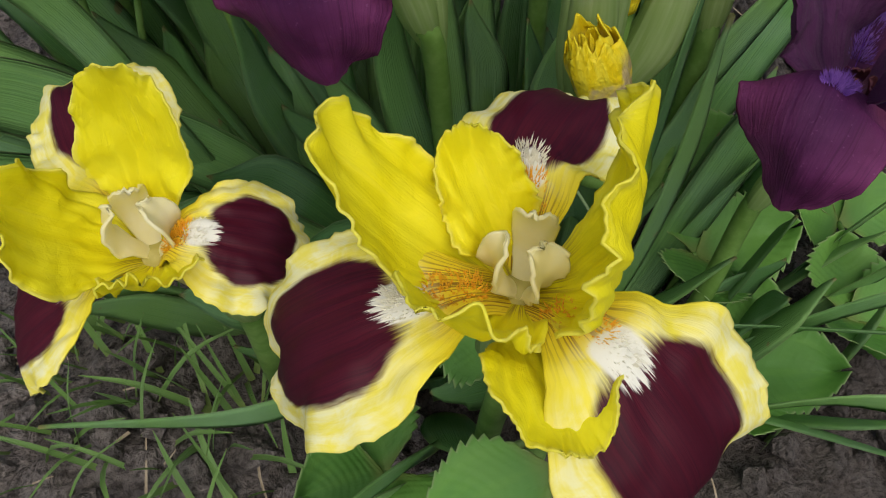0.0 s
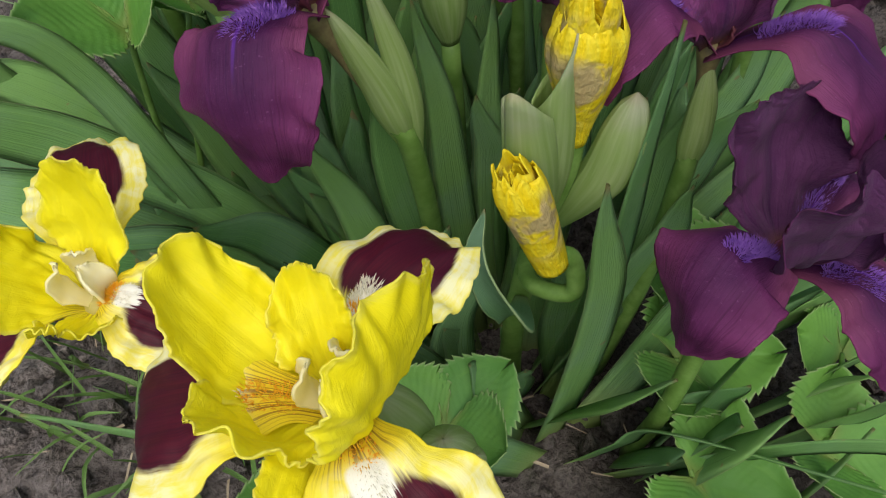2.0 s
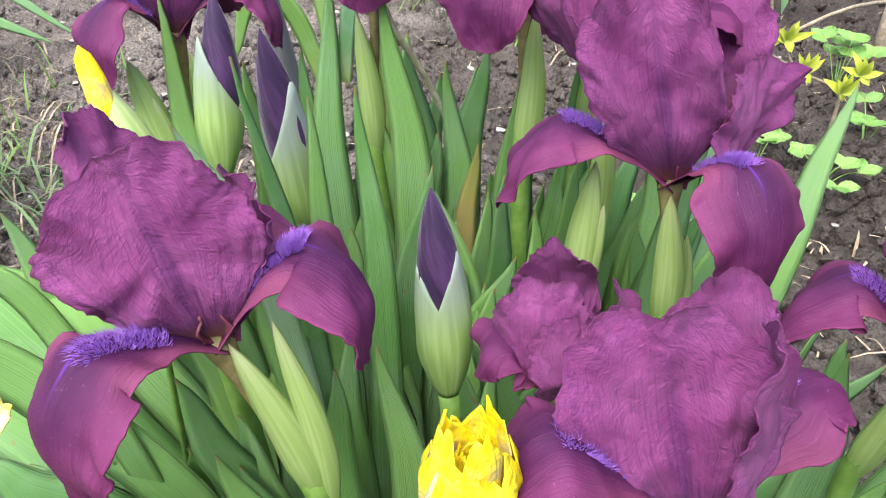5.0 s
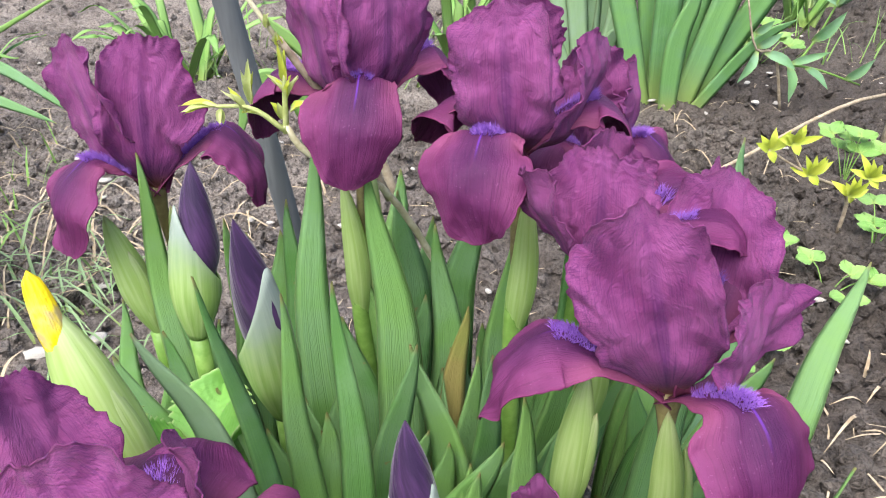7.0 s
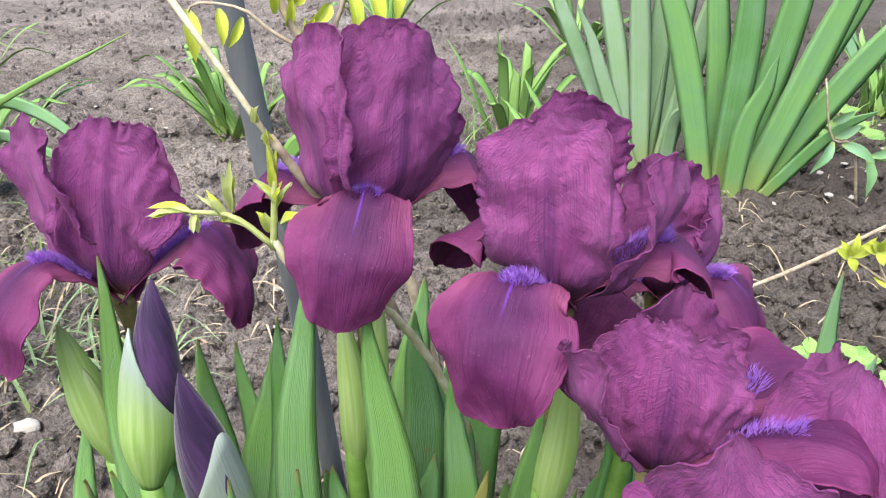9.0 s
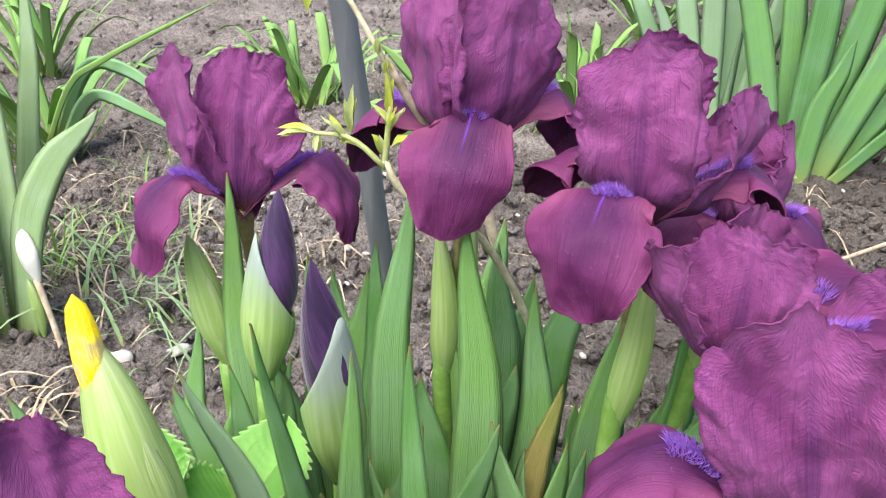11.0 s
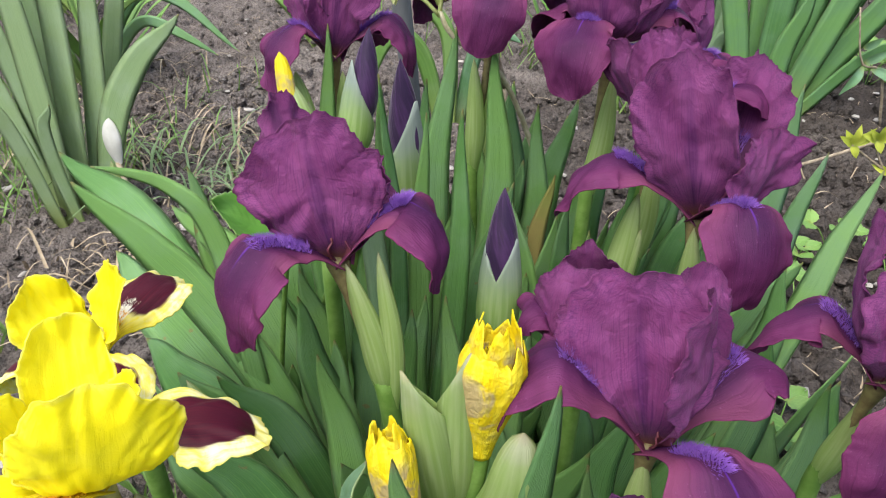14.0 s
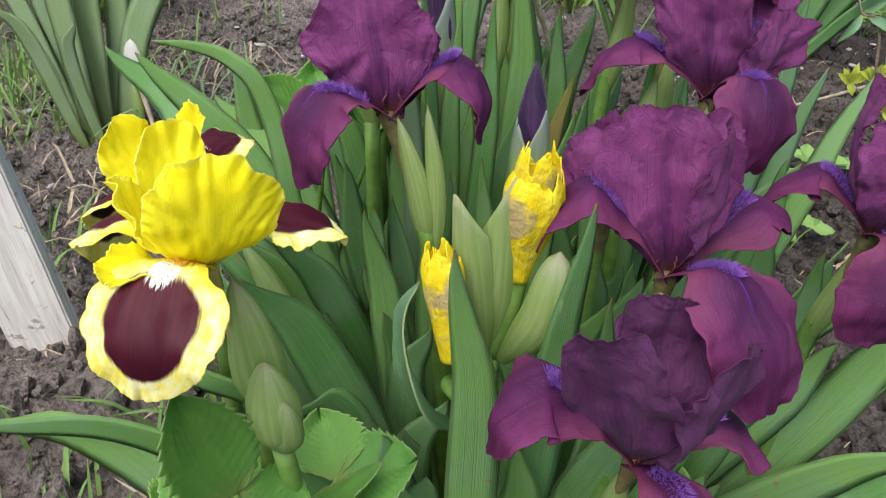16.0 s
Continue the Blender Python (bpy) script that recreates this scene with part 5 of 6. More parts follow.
leaf_fan("leaf_clump", (0.455, 1.190), [
    ((-0.05, 0.0), (0.235, 1.180, 0.430), 0.052, -88, (0.012, 0, 0), 8), ((-0.03, 0.02), (0.330, 1.210, 0.470), 0.046, -80, (0.01, 0, 0), -8),
    ((-0.02, 0.0), (0.395, 1.180, 0.470), 0.056, -95, (0.006, 0, 0), 6), ((-0.01, -0.03), (0.475, 1.150, 0.240), 0.044, -92, (-0.020, 0, 0), 6),
    ((0.0, 0.01), (0.500, 1.190, 0.470), 0.060, -92, (0.004, 0, 0), -6), ((0.02, -0.01), (0.590, 1.170, 0.450), 0.056, -98, (-0.004, 0, 0), 8),
    ((0.03, 0.0), (0.720, 1.190, 0.390), 0.056, -96, (-0.012, 0, -0.004), 10), ((0.02, 0.03), (0.645, 1.220, 0.430), 0.044, -84, (0, 0, 0), 10),
    ((0.04, -0.02), (0.640, 1.150, 0.170), 0.030, -95, (0, 0, 0.02), 15)],
    "clump of tall broad green iris leaves in bare soil", M_FARLEAF, "plants behind the irises", seed=301)
leaf_fan("leaf_clump", (0.315, 1.260), [
    ((-0.03, 0.0), (0.075, 1.250, 0.385), 0.034, -88, (-0.004, 0, 0.0), 8), ((-0.02, 0.0), (0.165, 1.260, 0.420), 0.042, -90, (0.004, 0, 0), -8),
    ((-0.01, 0.0), (0.225, 1.240, 0.440), 0.044, -95, (0.004, 0, 0), 6), ((0.0, 0.01), (0.290, 1.260, 0.460), 0.046, -85, (0, 0, 0), 6),
    ((0.02, 0.0), (0.395, 1.250, 0.430), 0.044, -90, (0, 0, 0), -10), ((0.01, 0.01), (0.345, 1.270, 0.450), 0.042, -84, (0, 0, 0), 8),
    ((0.03, -0.02), (0.375, 1.210, 0.120), 0.032, -92, (-0.02, 0, 0.05), 8), ((-0.02, -0.01), (0.155, 1.220, 0.300), 0.030, -90, (-0.004, 0, 0), 12)],
    "clump of tall blue-grey iris leaves in bare soil", M_GLAUCOUS, "plants behind the irises", seed=331)
leaf_fan("leaf_clump", (-0.545, 0.490), [
    ((0.022, 0.0), (-0.410, 0.500, 0.262), 0.044, -104, (-0.026, 0, 0.004), 8), ((0.01, 0.01), (-0.500, 0.505, 0.345), 0.040, -100, (0.004, 0, 0), -8),
    ((-0.006, 0.0), (-0.545, 0.505, 0.400), 0.046, -108, (0, 0, 0), 6), ((-0.01, -0.02), (-0.600, 0.490, 0.370), 0.042, -100, (0.004, 0, 0), 6),
    ((-0.02, 0.0), (-0.660, 0.500, 0.345), 0.040, -100, (0.006, 0, 0), -8), ((-0.03, -0.01), (-0.720, 0.520, 0.300), 0.034, -100, (0.006, 0, 0.01), 10),
    ((-0.02, 0.02), (-0.620, 0.550, 0.370), 0.036, -105, (0, 0, 0), 6), ((0.0, 0.03), (-0.480, 0.560, 0.360), 0.034, -105, (0, 0, 0), 4),
    ((0.006, -0.03), (-0.540, 0.440, 0.160), 0.024, -100, (-0.012, 0, 0.02), 15), ((-0.02, -0.03), (-0.620, 0.440, 0.170), 0.028, -100, (0, 0, 0.03), 15)],
    "clump of tall broad grey-green iris leaves beside grass", M_PALELEAF, "plants behind the irises", seed=361)
BEHIND = "plants behind the irises"
arched_leaf([(-0.820, 1.000, -0.01), (-0.700, 0.930, 0.150), (-0.600, 0.880, 0.176), (-0.480, 0.860, 0.112)], 0.022, -60, M_LEAF_GREY, 611, "long arching pale green strap leaf", BEHIND)
arched_leaf([(-0.800, 0.980, -0.01), (-0.700, 0.920, 0.105), (-0.620, 0.870, 0.136), (-0.525, 0.860, 0.090)], 0.022, -60, M_LEAF_GREY, 612, "long arching pale green strap leaf", BEHIND)
arched_leaf([(-0.840, 1.000, -0.01), (-0.720, 0.920, 0.130), (-0.625, 0.870, 0.190), (-0.440, 0.860, 0.290)], 0.010, -80, M_GRASS, 613, "long thin green grass leaf", BEHIND)
arched_leaf([(-0.150, 0.900, -0.01), (-0.190, 0.890, 0.120), (-0.240, 0.880, 0.150), (-0.290, 0.880, 0.060)], 0.030, -90, M_GRASS, 614, "broad arching green strap leaf", BEHIND)
arched_leaf([(-0.140, 0.900, -0.01), (-0.150, 0.900, 0.140), (-0.180, 0.900, 0.190), (-0.240, 0.900, 0.230)], 0.026, -90, M_GRASS, 615, "broad arching green strap leaf", BEHIND)
arched_leaf([(-0.130, 0.910, -0.01), (-0.110, 0.905, 0.120), (-0.080, 0.900, 0.170), (-0.040, 0.890, 0.150)], 0.026, -90, M_LEAF_GREY, 616, "broad arching green strap leaf", BEHIND)
far_clump((-0.47, 1.33), 22, 0.20, 0.026, 0.22, 7, "tuft of arching bright green strap leaves", M_GRASS, 0.6)
far_clump((-0.85, 1.02), 22, 0.22, 0.026, 0.24, 8, "tuft of arching bright green strap leaves", M_GRASS, 0.6)
far_clump((0.06, 1.38), 14, 0.24, 0.026, 0.20, 9, "tuft of green strap leaves in bare soil", M_GRASS, 0.4)
far_clump((0.16, 1.05), 6, 0.24, 0.026, 0.12, 10, "tuft of green strap leaves in bare soil", M_GRASS, 0.3, lean=(-0.05, 0.0))
far_clump((-1.15, 1.45), 18, 0.22, 0.026, 0.24, 12, "tuft of arching bright green strap leaves", M_GRASS, 0.6)
far_clump((1.10, 1.95), 14, 0.34, 0.045, 0.22, 13, "clump of green iris leaves in bare soil", M_LEAF_GREY)
far_clump((0.95, 1.72), 10, 0.24, 0.030, 0.16, 14, "tuft of green leaves in bare soil", M_GRASS, 0.3)
far_clump((0.30, 2.2), 16, 0.22, 0.026, 0.24, 15, "tuft of green strap leaves in bare soil", M_GRASS, 0.5)
far_clump((-0.30, 2.3), 16, 0.22, 0.026, 0.24, 16, "tuft of green strap leaves in bare soil", M_GRASS, 0.5)

# ---- stake, post, twigs ----
def box_mesh(w, d, h, bevel=0.002, seed=0, rough=0.001, cuts=14):
    bm = bmesh.new()
    bmesh.ops.create_cube(bm, size=1.0)
    bmesh.ops.scale(bm, vec=(w, d, h), verts=bm.verts)
    bmesh.ops.bevel(bm, geom=list(bm.edges), offset=bevel, segments=2, affect="EDGES")
    zs = [e for e in bm.edges if abs(e.verts[0].co.z - e.verts[1].co.z) > h * 0.5]
    bmesh.ops.subdivide_edges(bm, edges=zs, cuts=cuts, use_grid_fill=True)
    for v in bm.verts:
        v.co += Vector((wobble(v.co, 30, seed), wobble(v.co, 30, seed + 1), 0)) * rough
    me = bpy.data.meshes.new("box")
    bm.to_mesh(me)
    bm.free()
    return me


stake = new("wooden_stake", box_mesh(0.052, 0.014, 0.62, 0.0015, 3))
stake.data.materials.append(M_WOOD)
stake.matrix_world = pose(-0.397, 0.063, 0.29, 1, -7, 12)
tagged(stake, "weathered wooden board stake with flaking whitish paint, stuck in soil", "stake")

post = new("garden_post", tube([(-0.098, 0.400, -0.02), (-0.122, 0.395, 0.20), (-0.154, 0.390, 0.42), (-0.196, 0.385, 0.75)], [0.0085, 0.0085, 0.0085], 14, 8))
post.data.materials.append(M_POST)
tagged(post, "thin dark grey garden post standing upright among irises", "post")

twig = new("twig", tube([(0.22, 0.68, 0.035), (0.40, 0.79, 0.05), (0.68, 0.98, 0.075), (0.95, 1.16, 0.03)], [0.0022, 0.0026, 0.003, 0.0032], 8, 14))
twig.data.materials.append(M_BARK)
tagged(twig, "long thin dry twig lying across the soil", "twig")

pole = new("wooden_pole", tube([(0.735, 0.945, -0.02), (0.738, 0.950, 0.3), (0.75, 0.96, 0.8)], [0.012, 0.011, 0.010], 12, 8))
pole.data.materials.append(M_BARK)
tagged(pole, "slim brown wooden plant pole stuck in the soil", "pole")


def leaflet(base, tip, width, up=(0, -0.4, 1), seed=0, cup=0.25, nv=9, nu=7):
    base, tip = Vector(base), Vector(tip)
    side = (tip - base).cross(Vector(up))
    mid = base.lerp(tip, 0.5) + Vector(up).normalized() * (tip - base).length * 0.10
    return petal([base, mid, tip], side, width, leaf_outline, cup, 0.0006, seed, nu, nv, 0.0005)


def young_shrub():
    foot = Vector((0.012, 0.300, -0.01))
    shrub = thing("young_shrub", foot, "thin woody branch with bursting pale green leaf buds", "shrub")
    part("branch", tube([foot, (0.010, 0.270, 0.12), (0.000, 0.250, 0.22), (-0.035, 0.228, 0.305), (-0.070, 0.205, 0.338), (-0.080, 0.203, 0.354)], [0.0028, 0.0026, 0.0022, 0.0019, 0.0017, 0.0015], 8, 22), M_TWIG, shrub)
    part("branch", tube([(-0.079, 0.204, 0.392), (-0.092, 0.203, 0.414), (-0.108, 0.205, 0.437), (-0.150, 0.215, 0.495)], [0.0011, 0.0011, 0.0012, 0.0014], 8, 12), M_TWIG, shrub)
    part("branch", tube([(-0.035, 0.232, 0.300), (-0.050, 0.225, 0.340), (-0.068, 0.212, 0.372), (-0.079, 0.204, 0.393)], [0.0022, 0.002, 0.0018, 0.0017], 8, 12), M_BARK, shrub)
    part("shoot", tube([(-0.080, 0.203, 0.350), (-0.079, 0.203, 0.364), (-0.078, 0.203, 0.378)], [0.0016, 0.0013, 0.0010], 7, 8), M_SHOOT, shrub)
    part("shoot", tube([(-0.080, 0.203, 0.351), (-0.094, 0.203, 0.362), (-0.110, 0.203, 0.363)], [0.0014, 0.0011, 0.0008], 7, 8), M_SHOOT, shrub)
    rng = random.Random(5)
    tufts = (((-0.109, 0.203, 0.363), (-0.128, 0.202, 0.361), 0.0034, 4), ((-0.097, 0.203, 0.360), (-0.106, 0.202, 0.372), 0.0034, 3), ((-0.094, 0.203, 0.364), (-0.0935, 0.202, 0.384), 0.0034, 3),
             ((-0.078, 0.203, 0.374), (-0.0785, 0.203, 0.392), 0.0030, 7), ((-0.078, 0.203, 0.368), (-0.086, 0.201, 0.378), 0.0034, 3), ((-0.077, 0.203, 0.360), (-0.065, 0.201, 0.366), 0.0040, 2),
             ((-0.081, 0.203, 0.357), (-0.0845, 0.202, 0.366), 0.0042, 3), ((-0.108, 0.203, 0.362), (-0.109, 0.201, 0.353), 0.0036, 2), ((-0.078, 0.203, 0.366), (-0.073, 0.202, 0.377), 0.0030, 3),
             ((-0.079, 0.204, 0.390), (-0.079, 0.202, 0.397), 0.0034, 2), ((-0.083, 0.203, 0.398), (-0.082, 0.201, 0.405), 0.0034, 2), ((-0.099, 0.203, 0.360), (-0.090, 0.202, 0.358), 0.0030, 2))
    for k, (b, t, w, count) in enumerate(tufts):
        reach = (Vector(t) - Vector(b)).length
        for m in range(count):
            d = Vector((rng.uniform(-1, 1), rng.uniform(-1, 1), rng.uniform(-0.5, 1))) * reach * 0.16
            part("young_leaf", leaflet(b, Vector(b).lerp(Vector(t), rng.uniform(0.75, 1.0)) + d, w * rng.uniform(0.7, 1.2), seed=k * 5 + m, cup=0.9), M_SHOOT if (k + m) % 3 else M_LIME, shrub)
    # a second twig with drooping yellowish leaflets, behind the post
    part("branch", tube([foot + Vector((0, 0.01, 0.1)), (-0.05, 0.33, 0.30), (-0.092, 0.34, 0.385), (-0.108, 0.340, 0.414), (-0.118, 0.340, 0.45)], [0.0036, 0.0032, 0.0030, 0.0022, 0.0016], 8, 16), M_BARK, shrub)
    part("branch", tube([(-0.096, 0.34, 0.392), (-0.115, 0.340, 0.402), (-0.128, 0.338, 0.412), (-0.150, 0.336, 0.414), (-0.157, 0.336, 0.405)], [0.0012, 0.0010, 0.0009, 0.0007, 0.0006], 7, 12), M_BARK, shrub)
    part("branch", tube([(-0.092, 0.34, 0.385), (-0.080, 0.342, 0.41), (-0.070, 0.343, 0.440)], [0.0014, 0.0012, 0.0010], 7, 8), M_BARK, shrub)
    for k, (x, y, z, dx, dz, w) in enumerate(((-0.155, 0.336, 0.411, 0.003, -0.026, 0.014), (-0.139, 0.336, 0.412, 0.002, -0.018, 0.010), (-0.128, 0.338, 0.408, -0.008, -0.016, 0.008), (-0.074, 0.342, 0.424, 0.004, -0.026, 0.012),
                                              (-0.064, 0.342, 0.428, 0.006, -0.026, 0.013), (-0.053, 0.342, 0.430, 0.003, -0.022, 0.012), (-0.084, 0.341, 0.416, -0.008, -0.010, 0.012), (-0.104, 0.340, 0.416, 0.012, 0.014, 0.014),
                                              (-0.106, 0.340, 0.404, 0.004, 0.018, 0.008), (-0.100, 0.340, 0.398, 0.010, 0.014, 0.008), (-0.112, 0.340, 0.410, -0.002, 0.020, 0.008), (-0.098, 0.340, 0.394, 0.002, 0.016, 0.006))):
        part("young_leaf", leaflet((x, y, z), (x + dx, y - 0.004, z + dz), w * 0.62, (0.6, -1, 0.2), k + 60, 1.0), M_LIME, shrub)


young_shrub()


def lime_plant():
    foot = Vector((0.545, 0.715, ground_z(0.545, 0.715)))
    plant = thing("lime_shrub", foot, "small shrub sprig with bright yellow-green leaves", "shrub")
    part("branch", tube([foot - UP * 0.01, (0.535, 0.71, 0.05), (0.470, 0.70, 0.085), (0.413, 0.70, 0.118)], [0.003, 0.0025, 0.0018, 0.0012], 8, 14), M_BARK, plant)
    part("branch", tube([(0.465, 0.70, 0.086), (0.448, 0.70, 0.110), (0.440, 0.70, 0.128)], [0.0016, 0.0014, 0.001], 8, 8), M_BARK, plant)
    rng = random.Random(9)
    for cx, cy, cz in ((0.413, 0.700, 0.118), (0.440, 0.698, 0.128), (0.472, 0.697, 0.084), (0.530, 0.695, 0.056), (0.556, 0.705, 0.075)):
        for k, a in enumerate((95, 65, 125, 30, 155, 80, -50)):
            a = radians(a + rng.uniform(-12, 12))
            d = Vector((math.cos(a), rng.uniform(-0.5, 0.3), math.sin(a))).normalized() * rng.uniform(0.024, 0.036) * (0.6 if k > 5 else 1)
            part("leaf", leaflet((cx, cy, cz), Vector((cx, cy, cz)) + d, rng.uniform(0.009, 0.012), (0, -1, 0.4), int(a * 100) + 700, 0.3), M_LIME, plant)


lime_plant()


def herb():
    """A straggling plant with oblong leaves by the pole."""
    foot = Vector((0.655, 1.15, ground_z(0.655, 1.15)))
    plant = thing("herb", foot, "straggling herb with oblong green leaves on bare soil", "herb")
    part("stem", tube([foot - UP * 0.01, (0.62, 1.15, 0.10), (0.58, 1.15, 0.115), (0.545, 1.15, 0.21)], [0.003, 0.0025, 0.002, 0.0015], 7, 12), M_BARK, plant)
    part("stem", tube([(0.63, 1.15, 0.085), (0.70, 1.15, 0.075), (0.79, 1.15, 0.045)], [0.0025, 0.002, 0.0018], 7, 10), M_STEM, plant)
    part("stem", tube([(0.66, 1.15, 0.08), (0.69, 1.15, 0.14), (0.72, 1.15, 0.24)], [0.0025, 0.002, 0.0015], 7, 10), M_STEM, plant)
    for k, (b, t, w) in enumerate((((0.585, 1.15, 0.108), (0.548, 1.13, 0.046), 0.026), ((0.60, 1.15, 0.105), (0.665, 1.13, 0.075), 0.028), ((0.585, 1.15, 0.115), (0.622, 1.13, 0.150), 0.024), ((0.648, 1.15, 0.082), (0.658, 1.13, 0.008), 0.030),
                                   ((0.65, 1.15, 0.085), (0.720, 1.13, 0.115), 0.020), ((0.68, 1.15, 0.125), (0.725, 1.13, 0.190), 0.032), ((0.76, 1.15, 0.055), (0.800, 1.13, 0.105), 0.028), ((0.68, 1.15, 0.078), (0.725, 1.12, 0.040), 0.022),
                                   ((0.705, 1.15, 0.19), (0.665, 1.13, 0.205), 0.022), ((0.72, 1.15, 0.23), (0.76, 1.13, 0.25), 0.024), ((0.575, 1.15, 0.14), (0.60, 1.13, 0.17), 0.022))):
        part("leaf", leaflet(b, Vector(b).lerp(Vector(t), 0.85), w * 0.72, (0.3, -1, 0.5), k + 800, 0.5), M_LEAF_GREY, plant)


herb()


def toothed_leaf(base, tip, width, up, seed, lobes=11):
    """A broad leaf with toothed margins and sunken veins."""
    base, tip, up = Vector(base), Vector(tip), Vector(up).normalized()
    t = tip - base
    length = t.length
    t.normalize()
    sd = t.cross(up).normalized()
    n = sd.cross(t)
    nu, nv = 19, 61
    verts, faces, uvs = [], [], []
    for i in range(nv):
        s = i / (nv - 1)
        w = max(math.sin(math.pi * (0.05 + 0.95 * s) ** 0.85), 0.02) ** 0.8 * width * 0.5
        saw = (s * lobes) % 1.0
        for j in range(nu):
            u = 2 * j / (nu - 1) - 1
            e = abs(u)
            k = 1 + (0.17 * (0.7 - saw)) * e ** 7
            p = base + t * (length * s + e ** 1.5 * width * 0.12) + sd * (u * w * k)
            rib = math.cos((s - e * 0.22) * lobes * 6.28) * 0.006 * width * min(1, e * 4)
            p += n * (rib + 0.16 * width * e ** 1.4 * (0.4 + 0.6 * s) - 0.10 * length * (s - 0.4) ** 2 + 0.03 * width * wobble((s * 2, u, 0), 1.5, seed))
            verts.append(p)
            uvs.append((j / (nu - 1), s * 0.96))
    for i in range(nv - 1):
        for j in range(nu - 1):
            a = i * nu + j
            faces.append((a, a + 1, a + nu + 1, a + nu))
    return mesh_from("toothed", verts, faces, uvs)


def strawberry(foot, leaves, label):
    f = Vector((foot[0], foot[1], ground_z(*foot) - 0.005))
    plant = thing("strawberry_plant", f, label, "strawberry plant", "strawberry plants")
    for k, (hub, tips, width) in enumerate(leaves):
        hub = Vector(hub)
        part("stalk", tube([f, f.lerp(hub, 0.6) + UP * 0.02, hub], [0.0020, 0.0018, 0.0015], 7, 10), M_STEM, plant)
        for j, tp in enumerate(tips):
            part("leaf", toothed_leaf(hub, tp, width, (0, -0.35, 1), k * 7 + j), M_BROAD, plant, "", 0.0005)


strawberry((-0.170, 0.110), [((-0.150, 0.105, 0.235), ((-0.185, 0.085, 0.262), (-0.165, 0.125, 0.262), (-0.128, 0.090, 0.262)), 0.040),
                             ((-0.120, 0.125, 0.225), ((-0.092, 0.105, 0.262), (-0.140, 0.105, 0.245), (-0.115, 0.160, 0.240)), 0.038)],
           "strawberry plant with bright green toothed leaves between irises")
strawberry((0.110, -0.150), [((0.095, -0.160, 0.040), ((0.135, -0.185, 0.050), (0.125, -0.130, 0.050), (0.075, -0.185, 0.055)), 0.050),
                             ((0.150, -0.120, 0.035), ((0.190, -0.140, 0.045), (0.175, -0.085, 0.045), (0.130, -0.100, 0.045)), 0.046)],
           "strawberry plant with dark green toothed leaves near the soil")
strawberry((0.045, -0.080), [((0.050, -0.085, 0.060), ((0.090, -0.110, 0.075), (0.075, -0.055, 0.075), (0.020, -0.110, 0.075)), 0.050),
                             ((0.075, -0.040, 0.070), ((0.115, -0.055, 0.085), (0.095, -0.005, 0.085), (0.050, -0.060, 0.085)), 0.048),
                             ((0.020, -0.140, 0.050), ((0.050, -0.175, 0.060), (-0.010, -0.165, 0.060), (0.055, -0.120, 0.065)), 0.048)],
           "strawberry plant with dark green toothed leaves in the shade of irises")
strawberry((-0.130, -0.100), [((-0.124, -0.136, 0.176), ((-0.138, -0.146, 0.240), (-0.160, -0.120, 0.160), (-0.100, -0.125, 0.155)), 0.036),
                              ((-0.095, -0.085, 0.130), ((-0.080, -0.110, 0.150), (-0.110, -0.060, 0.145), (-0.060, -0.075, 0.140)), 0.040),
                              ((-0.160, -0.085, 0.110), ((-0.190, -0.075, 0.120), (-0.170, -0.120, 0.125), (-0.150, -0.050, 0.115)), 0.042)],
           "strawberry plant with green toothed leaves under yellow irises")
strawberry((-0.235, 0.180), [((-0.225, 0.165, 0.130), ((-0.255, 0.150, 0.150), (-0.215, 0.135, 0.150), (-0.225, 0.205, 0.145)), 0.042)],
           "strawberry plant with bright green toothed leaves on bare soil")


def weed(foot, count, radius, height, seed):
    rng = random.Random(seed)
    f = Vector((foot[0], foot[1], ground_z(*foot)))
    plant = thing("weed", f, "low pale green weed with small lobed leaves", "weed", "weeds in the soil")
    for k in range(count):
        a = rng.uniform(0, 6.28)
        hub = f + Vector((math.cos(a) * radius * rng.random(), math.sin(a) * radius * rng.random(), height * rng.uniform(0.4, 1.0)))
        part("stalk", tube([f - UP * 0.006, f.lerp(hub, 0.6) + UP * 0.005, hub], [0.0009, 0.0008, 0.0007], 5, 6), M_STEM, plant)
        for j in range(3):
            b = a + (j - 1) * 1.3
            part("leaf", toothed_leaf(hub, hub + Vector((math.cos(b), math.sin(b), rng.uniform(0.0, 0.4))) * radius * 0.42, radius * 0.36, (0, -0.3, 1), k * 3 + j, 4), M_GRASS, plant)


for spot in (((0.40, 0.62), 3, 0.05, 0.04, 1), ((0.45, 0.56), 4, 0.05, 0.04, 2), ((0.33, 0.56), 3, 0.045, 0.04, 3), ((0.56, 0.66), 4, 0.05, 0.05, 4), ((0.30, 0.43), 5, 0.05, 0.04, 5), ((0.24, 0.26), 6, 0.05, 0.04, 6), ((0.71, 1.40), 7, 0.08, 0.08, 7), ((0.62, 0.85), 6, 0.06, 0.09, 8), ((0.20, 0.50), 4, 0.04, 0.03, 9)):
    weed(*spot)


# ---- grass, clods, straw, stones ----
def joined(name, pieces, material, label, category, smooth=True):
    """pieces: lists of points, faces and, if any, texture places."""
    verts, faces, uvs = [], [], []
    for v, f, t in pieces:
        a = len(verts)
        verts += v
        uvs += t
        faces += [tuple(i + a for i in face) for face in f]
    me = mesh_from(name, verts, faces, uvs, smooth)
    me.materials.append(material)
    return tagged(new(name, me), label, category, kind="stuff")


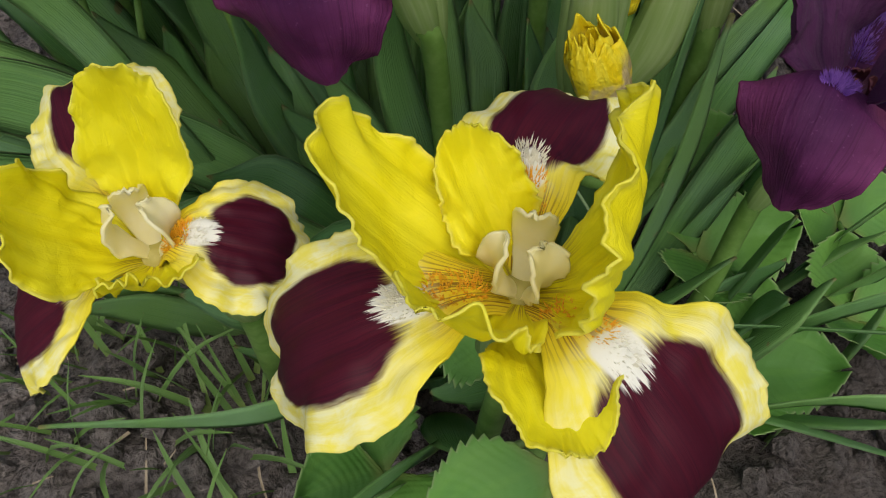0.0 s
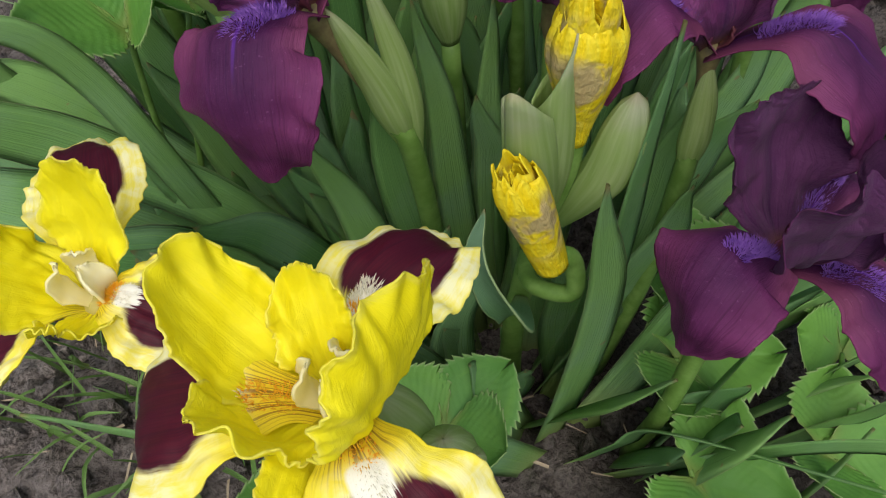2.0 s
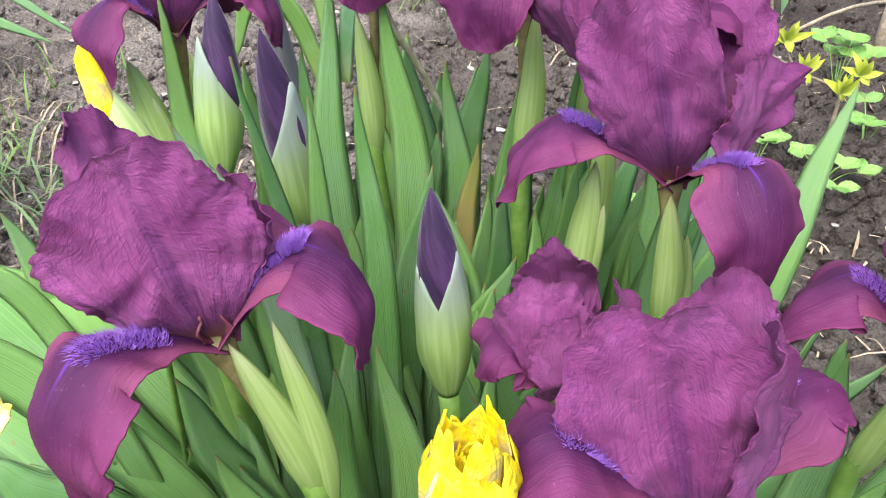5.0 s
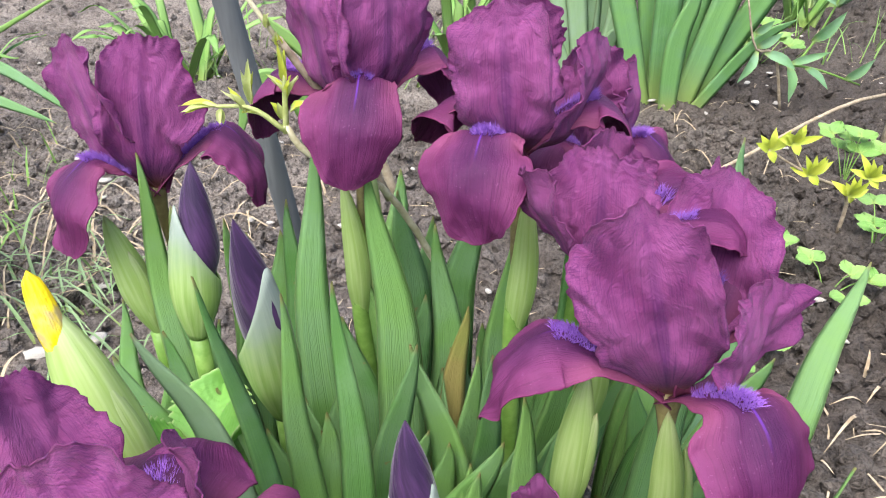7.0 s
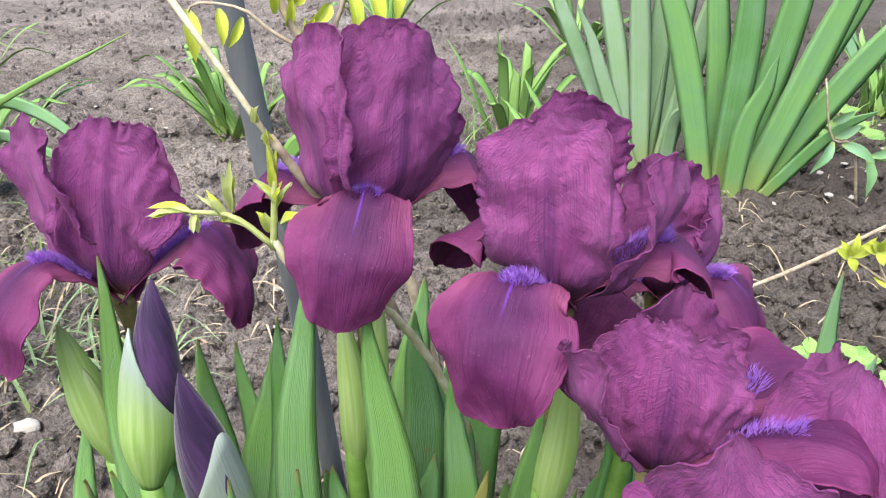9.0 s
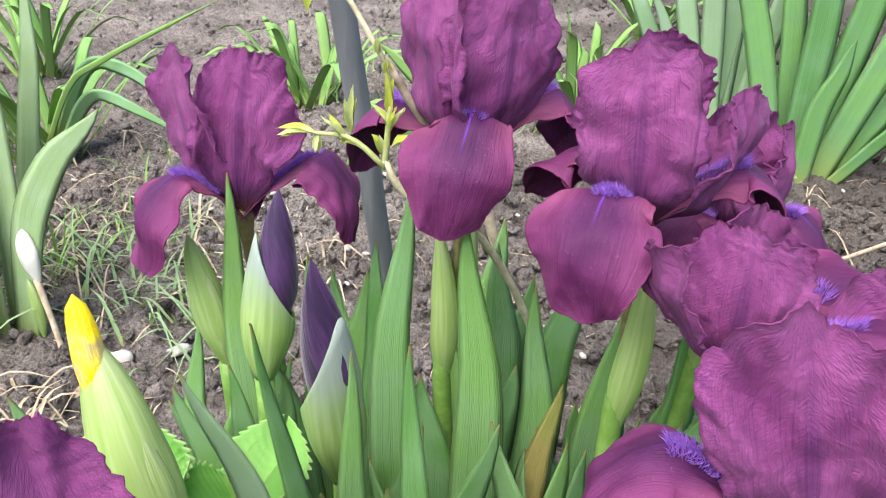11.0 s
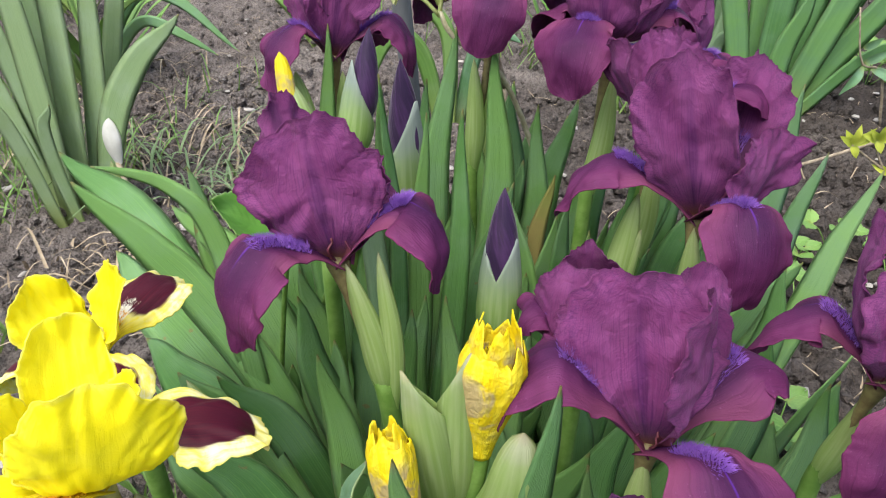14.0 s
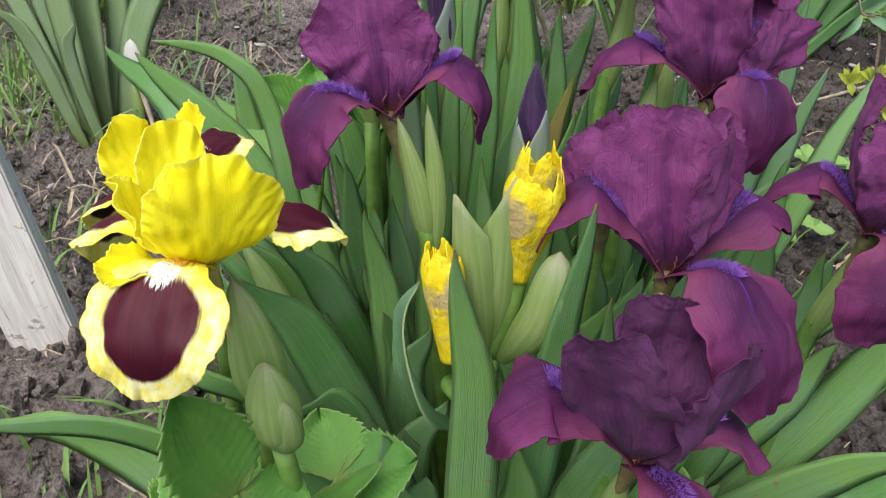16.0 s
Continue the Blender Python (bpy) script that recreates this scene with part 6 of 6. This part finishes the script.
def blade(base, tip, width, bend):
    line = spline([base, Vector(base).lerp(Vector(tip), 0.5) + Vector(bend), tip], 7)
    t = Vector(tip) - Vector(base)
    sd = Vector((-t.y, t.x, 0))
    sd = sd.normalized() if sd.length > 1e-5 else Vector((1, 0, 0))
    v, uv = [], []
    for p, s in line:
        w = width * 0.5 * (1 - s ** 2) + 0.0002
        v += [p - sd * w, p + UP * w * -0.5, p + sd * w]
        uv += [(0, s), (0.5, s), (1, s)]
    f = []
    for i in range(6):
        for j in range(2):
            a = i * 3 + j
            f.append((a, a + 1, a + 4, a + 3))
    return v, f, uv


def scatter_grass(name, spots, material, label, flat=1.0):
    rng = random.Random(len(spots))
    out = []
    for x, y, r, n, h in spots:
        for _ in range(n):
            a, d = rng.uniform(0, 6.28), r * math.sqrt(rng.random())
            bx, by = x + math.cos(a) * d, y + math.sin(a) * d
            b = rng.uniform(0, 6.28)
            k = h * rng.uniform(0.4, 1.1)
            base = Vector((bx, by, ground_z(bx, by) - 0.004))
            lean = rng.uniform(0.2, 1.1) * flat
            tip = base + Vector((math.cos(b) * lean, math.sin(b) * lean, 1.0 / (0.6 + lean * flat))) * k
            out.append(blade(base, tip, rng.uniform(0.0015, 0.004), (0, 0, 0.25 * k * lean)))
    return joined(name, out, material, label, "grass")


scatter_grass("grass", [(-0.62, 0.62, 0.10, 50, 0.09), (-0.56, 0.70, 0.10, 30, 0.07), (-0.70, 0.50, 0.12, 90, 0.10), (-0.80, 0.62, 0.14, 110, 0.12), (-0.23, 0.06, 0.07, 60, 0.07), (-0.20, 0.00, 0.06, 40, 0.07),
                        (-0.30, -0.06, 0.05, 22, 0.06), (-0.48, 0.20, 0.07, 40, 0.07), (-0.98, 0.95, 0.15, 80, 0.12), (-0.55, 0.95, 0.12, 22, 0.06), (-0.42, 0.02, 0.05, 30, 0.06), (0.20, 0.12, 0.06, 26, 0.05), (0.02, 1.42, 0.2, 60, 0.10), (-0.35, 1.5, 0.2, 40, 0.10), (0.9, 1.5, 0.15, 30, 0.10)],
              M_GRASS, "thin green grass blades in small tufts")
scatter_grass("dry_grass", [(-0.42, 0.62, 0.12, 36, 0.06), (-0.52, 0.72, 0.14, 40, 0.06), (-0.66, 0.56, 0.14, 40, 0.07), (-0.36, 0.30, 0.10, 26, 0.05), (-0.28, 0.75, 0.15, 50, 0.05), (-0.46, 0.34, 0.08, 50, 0.05), (0.36, 0.95, 0.2, 40, 0.05), (0.42, 0.36, 0.12, 30, 0.04), (-0.75, 0.95, 0.2, 60, 0.06)],
              M_STRAW, "dead straw-coloured grass lying over the soil", 1.9)
scatter_grass("low_grass", [(-0.40, 0.58, 0.09, 40, 0.08), (-0.34, 0.52, 0.07, 18, 0.08), (-0.47, 0.66, 0.10, 40, 0.09)], M_PALELEAF, "pale green grass blades bent to the soil", 1.6)


def scatter_clods():
    rng = random.Random(4)
    shapes = []
    for k in range(6):
        me = blob_mesh(1.0, k, 0.6, 1)
        shapes.append(([v.co * (1 + 0.35 * wobble(v.co, 4.0, k + 50)) for v in me.vertices], [tuple(p.vertices) for p in me.polygons]))
        bpy.data.meshes.remove(me)
    out = []
    for i in range(17000):
        near = i < 13000
        x = rng.uniform(-0.75, 0.85) if near else rng.uniform(-1.7, 2.0)
        y = rng.uniform(-0.35, 1.1) if near else rng.uniform(0.6, 3.0)
        r = 0.0018 + (0.0095 + 0.004 * (x > 0.15)) * rng.random() ** 3.0 + (0 if near else 0.002)
        if math.hypot((x + 0.28) / 0.12, (y - 0.02) / 0.10) < 1:
            r *= 1.3
        v, f = shapes[i % 6]
        q = Euler((rng.uniform(0, 6), rng.uniform(0, 6), rng.uniform(0, 6))).to_matrix()
        c = Vector((x, y, ground_z(x, y) + r * 0.10 + 0.004))
        out.append(([c + q @ (p * r) for p in v], f, [(0, 0)] * len(v)))
    joined("soil_clods", out, M_SOIL, "small crumbs and clods of brown soil", "soil", False)


scatter_clods()


def scatter_straw():
    rng = random.Random(6)
    out = []
    for i in range(1700):
        x, y = rng.uniform(-0.9, 1.0), rng.uniform(-0.3, 1.9)
        n = 0.006 + 0.036 * rng.random() ** 2
        a = rng.uniform(0, 6.28)
        z = ground_z(x, y) + 0.007
        base = Vector((x, y, z))
        tip = base + Vector((math.cos(a) * n, math.sin(a) * n, rng.uniform(-0.006, 0.008)))
        out.append(blade(base, tip, rng.uniform(0.0006, 0.0018), (rng.uniform(-0.06, 0.06) * n, rng.uniform(-0.06, 0.06) * n, 0.04 * n)))
    joined("straw_litter", out, M_STRAW, "bits of dry straw and dead stalks on the soil", "litter")


scatter_straw()


def scatter_stones():
    rng = random.Random(8)
    shapes = [blob_mesh(1.0, 20 + k, 0.6, 2) for k in range(4)]
    for me in shapes:
        me.materials.append(M_STONE)
    fixed = [(0.607, 1.156, 0.010), (0.42, 1.18, 0.008), (-0.40, 0.463, 0.012), (-0.475, 0.855, 0.012), (-0.351, 0.485, 0.013), (0.285, 0.267, 0.008), (0.431, 0.541, 0.007), (-0.30, 0.33, 0.010)]
    spots = fixed + [(rng.uniform(-0.9, 1.0), rng.uniform(0.05, 1.9), rng.uniform(0.0025, 0.008)) for _ in range(190)]
    for i, (x, y, r) in enumerate(spots):
        ob = new("pebble", shapes[i % 4])
        ob.location = (x, y, ground_z(x, y) + r * 0.45 + 0.004)
        ob.rotation_euler = (0, 0, rng.uniform(0, 6.28))
        ob.scale = (r, r * rng.uniform(0.5, 1), r * rng.uniform(0.3, 0.6))
        tagged(ob, "small pale pebble lying on the soil", "pebble", "pebbles")


scatter_stones()

white = thing("white_flower", (-0.476, 0.478, ground_z(-0.476, 0.478)), "closed white papery flower on a dry pale stalk", "flower")
part("petal", pod((-0.493, 0.488, 0.072), (-0.499, 0.492, 0.128), 0.0135, 0.50, (-0.002, 0, 0), 0.45, seed=3, sharp=0.6), M_WHITE, white)
part("sheath", pod((-0.500, 0.486, 0.005), (-0.502, 0.486, 0.076), 0.008, 0.5, (0.002, 0, 0), 0.6, seed=4), M_BRACTG, white, "yellow-green sheath")
part("stalk", tube([(-0.462, 0.462, -0.01), (-0.480, 0.478, 0.035), (-0.494, 0.488, 0.074)], [0.003, 0.003, 0.0035], 7, 8), M_STRAW, white)
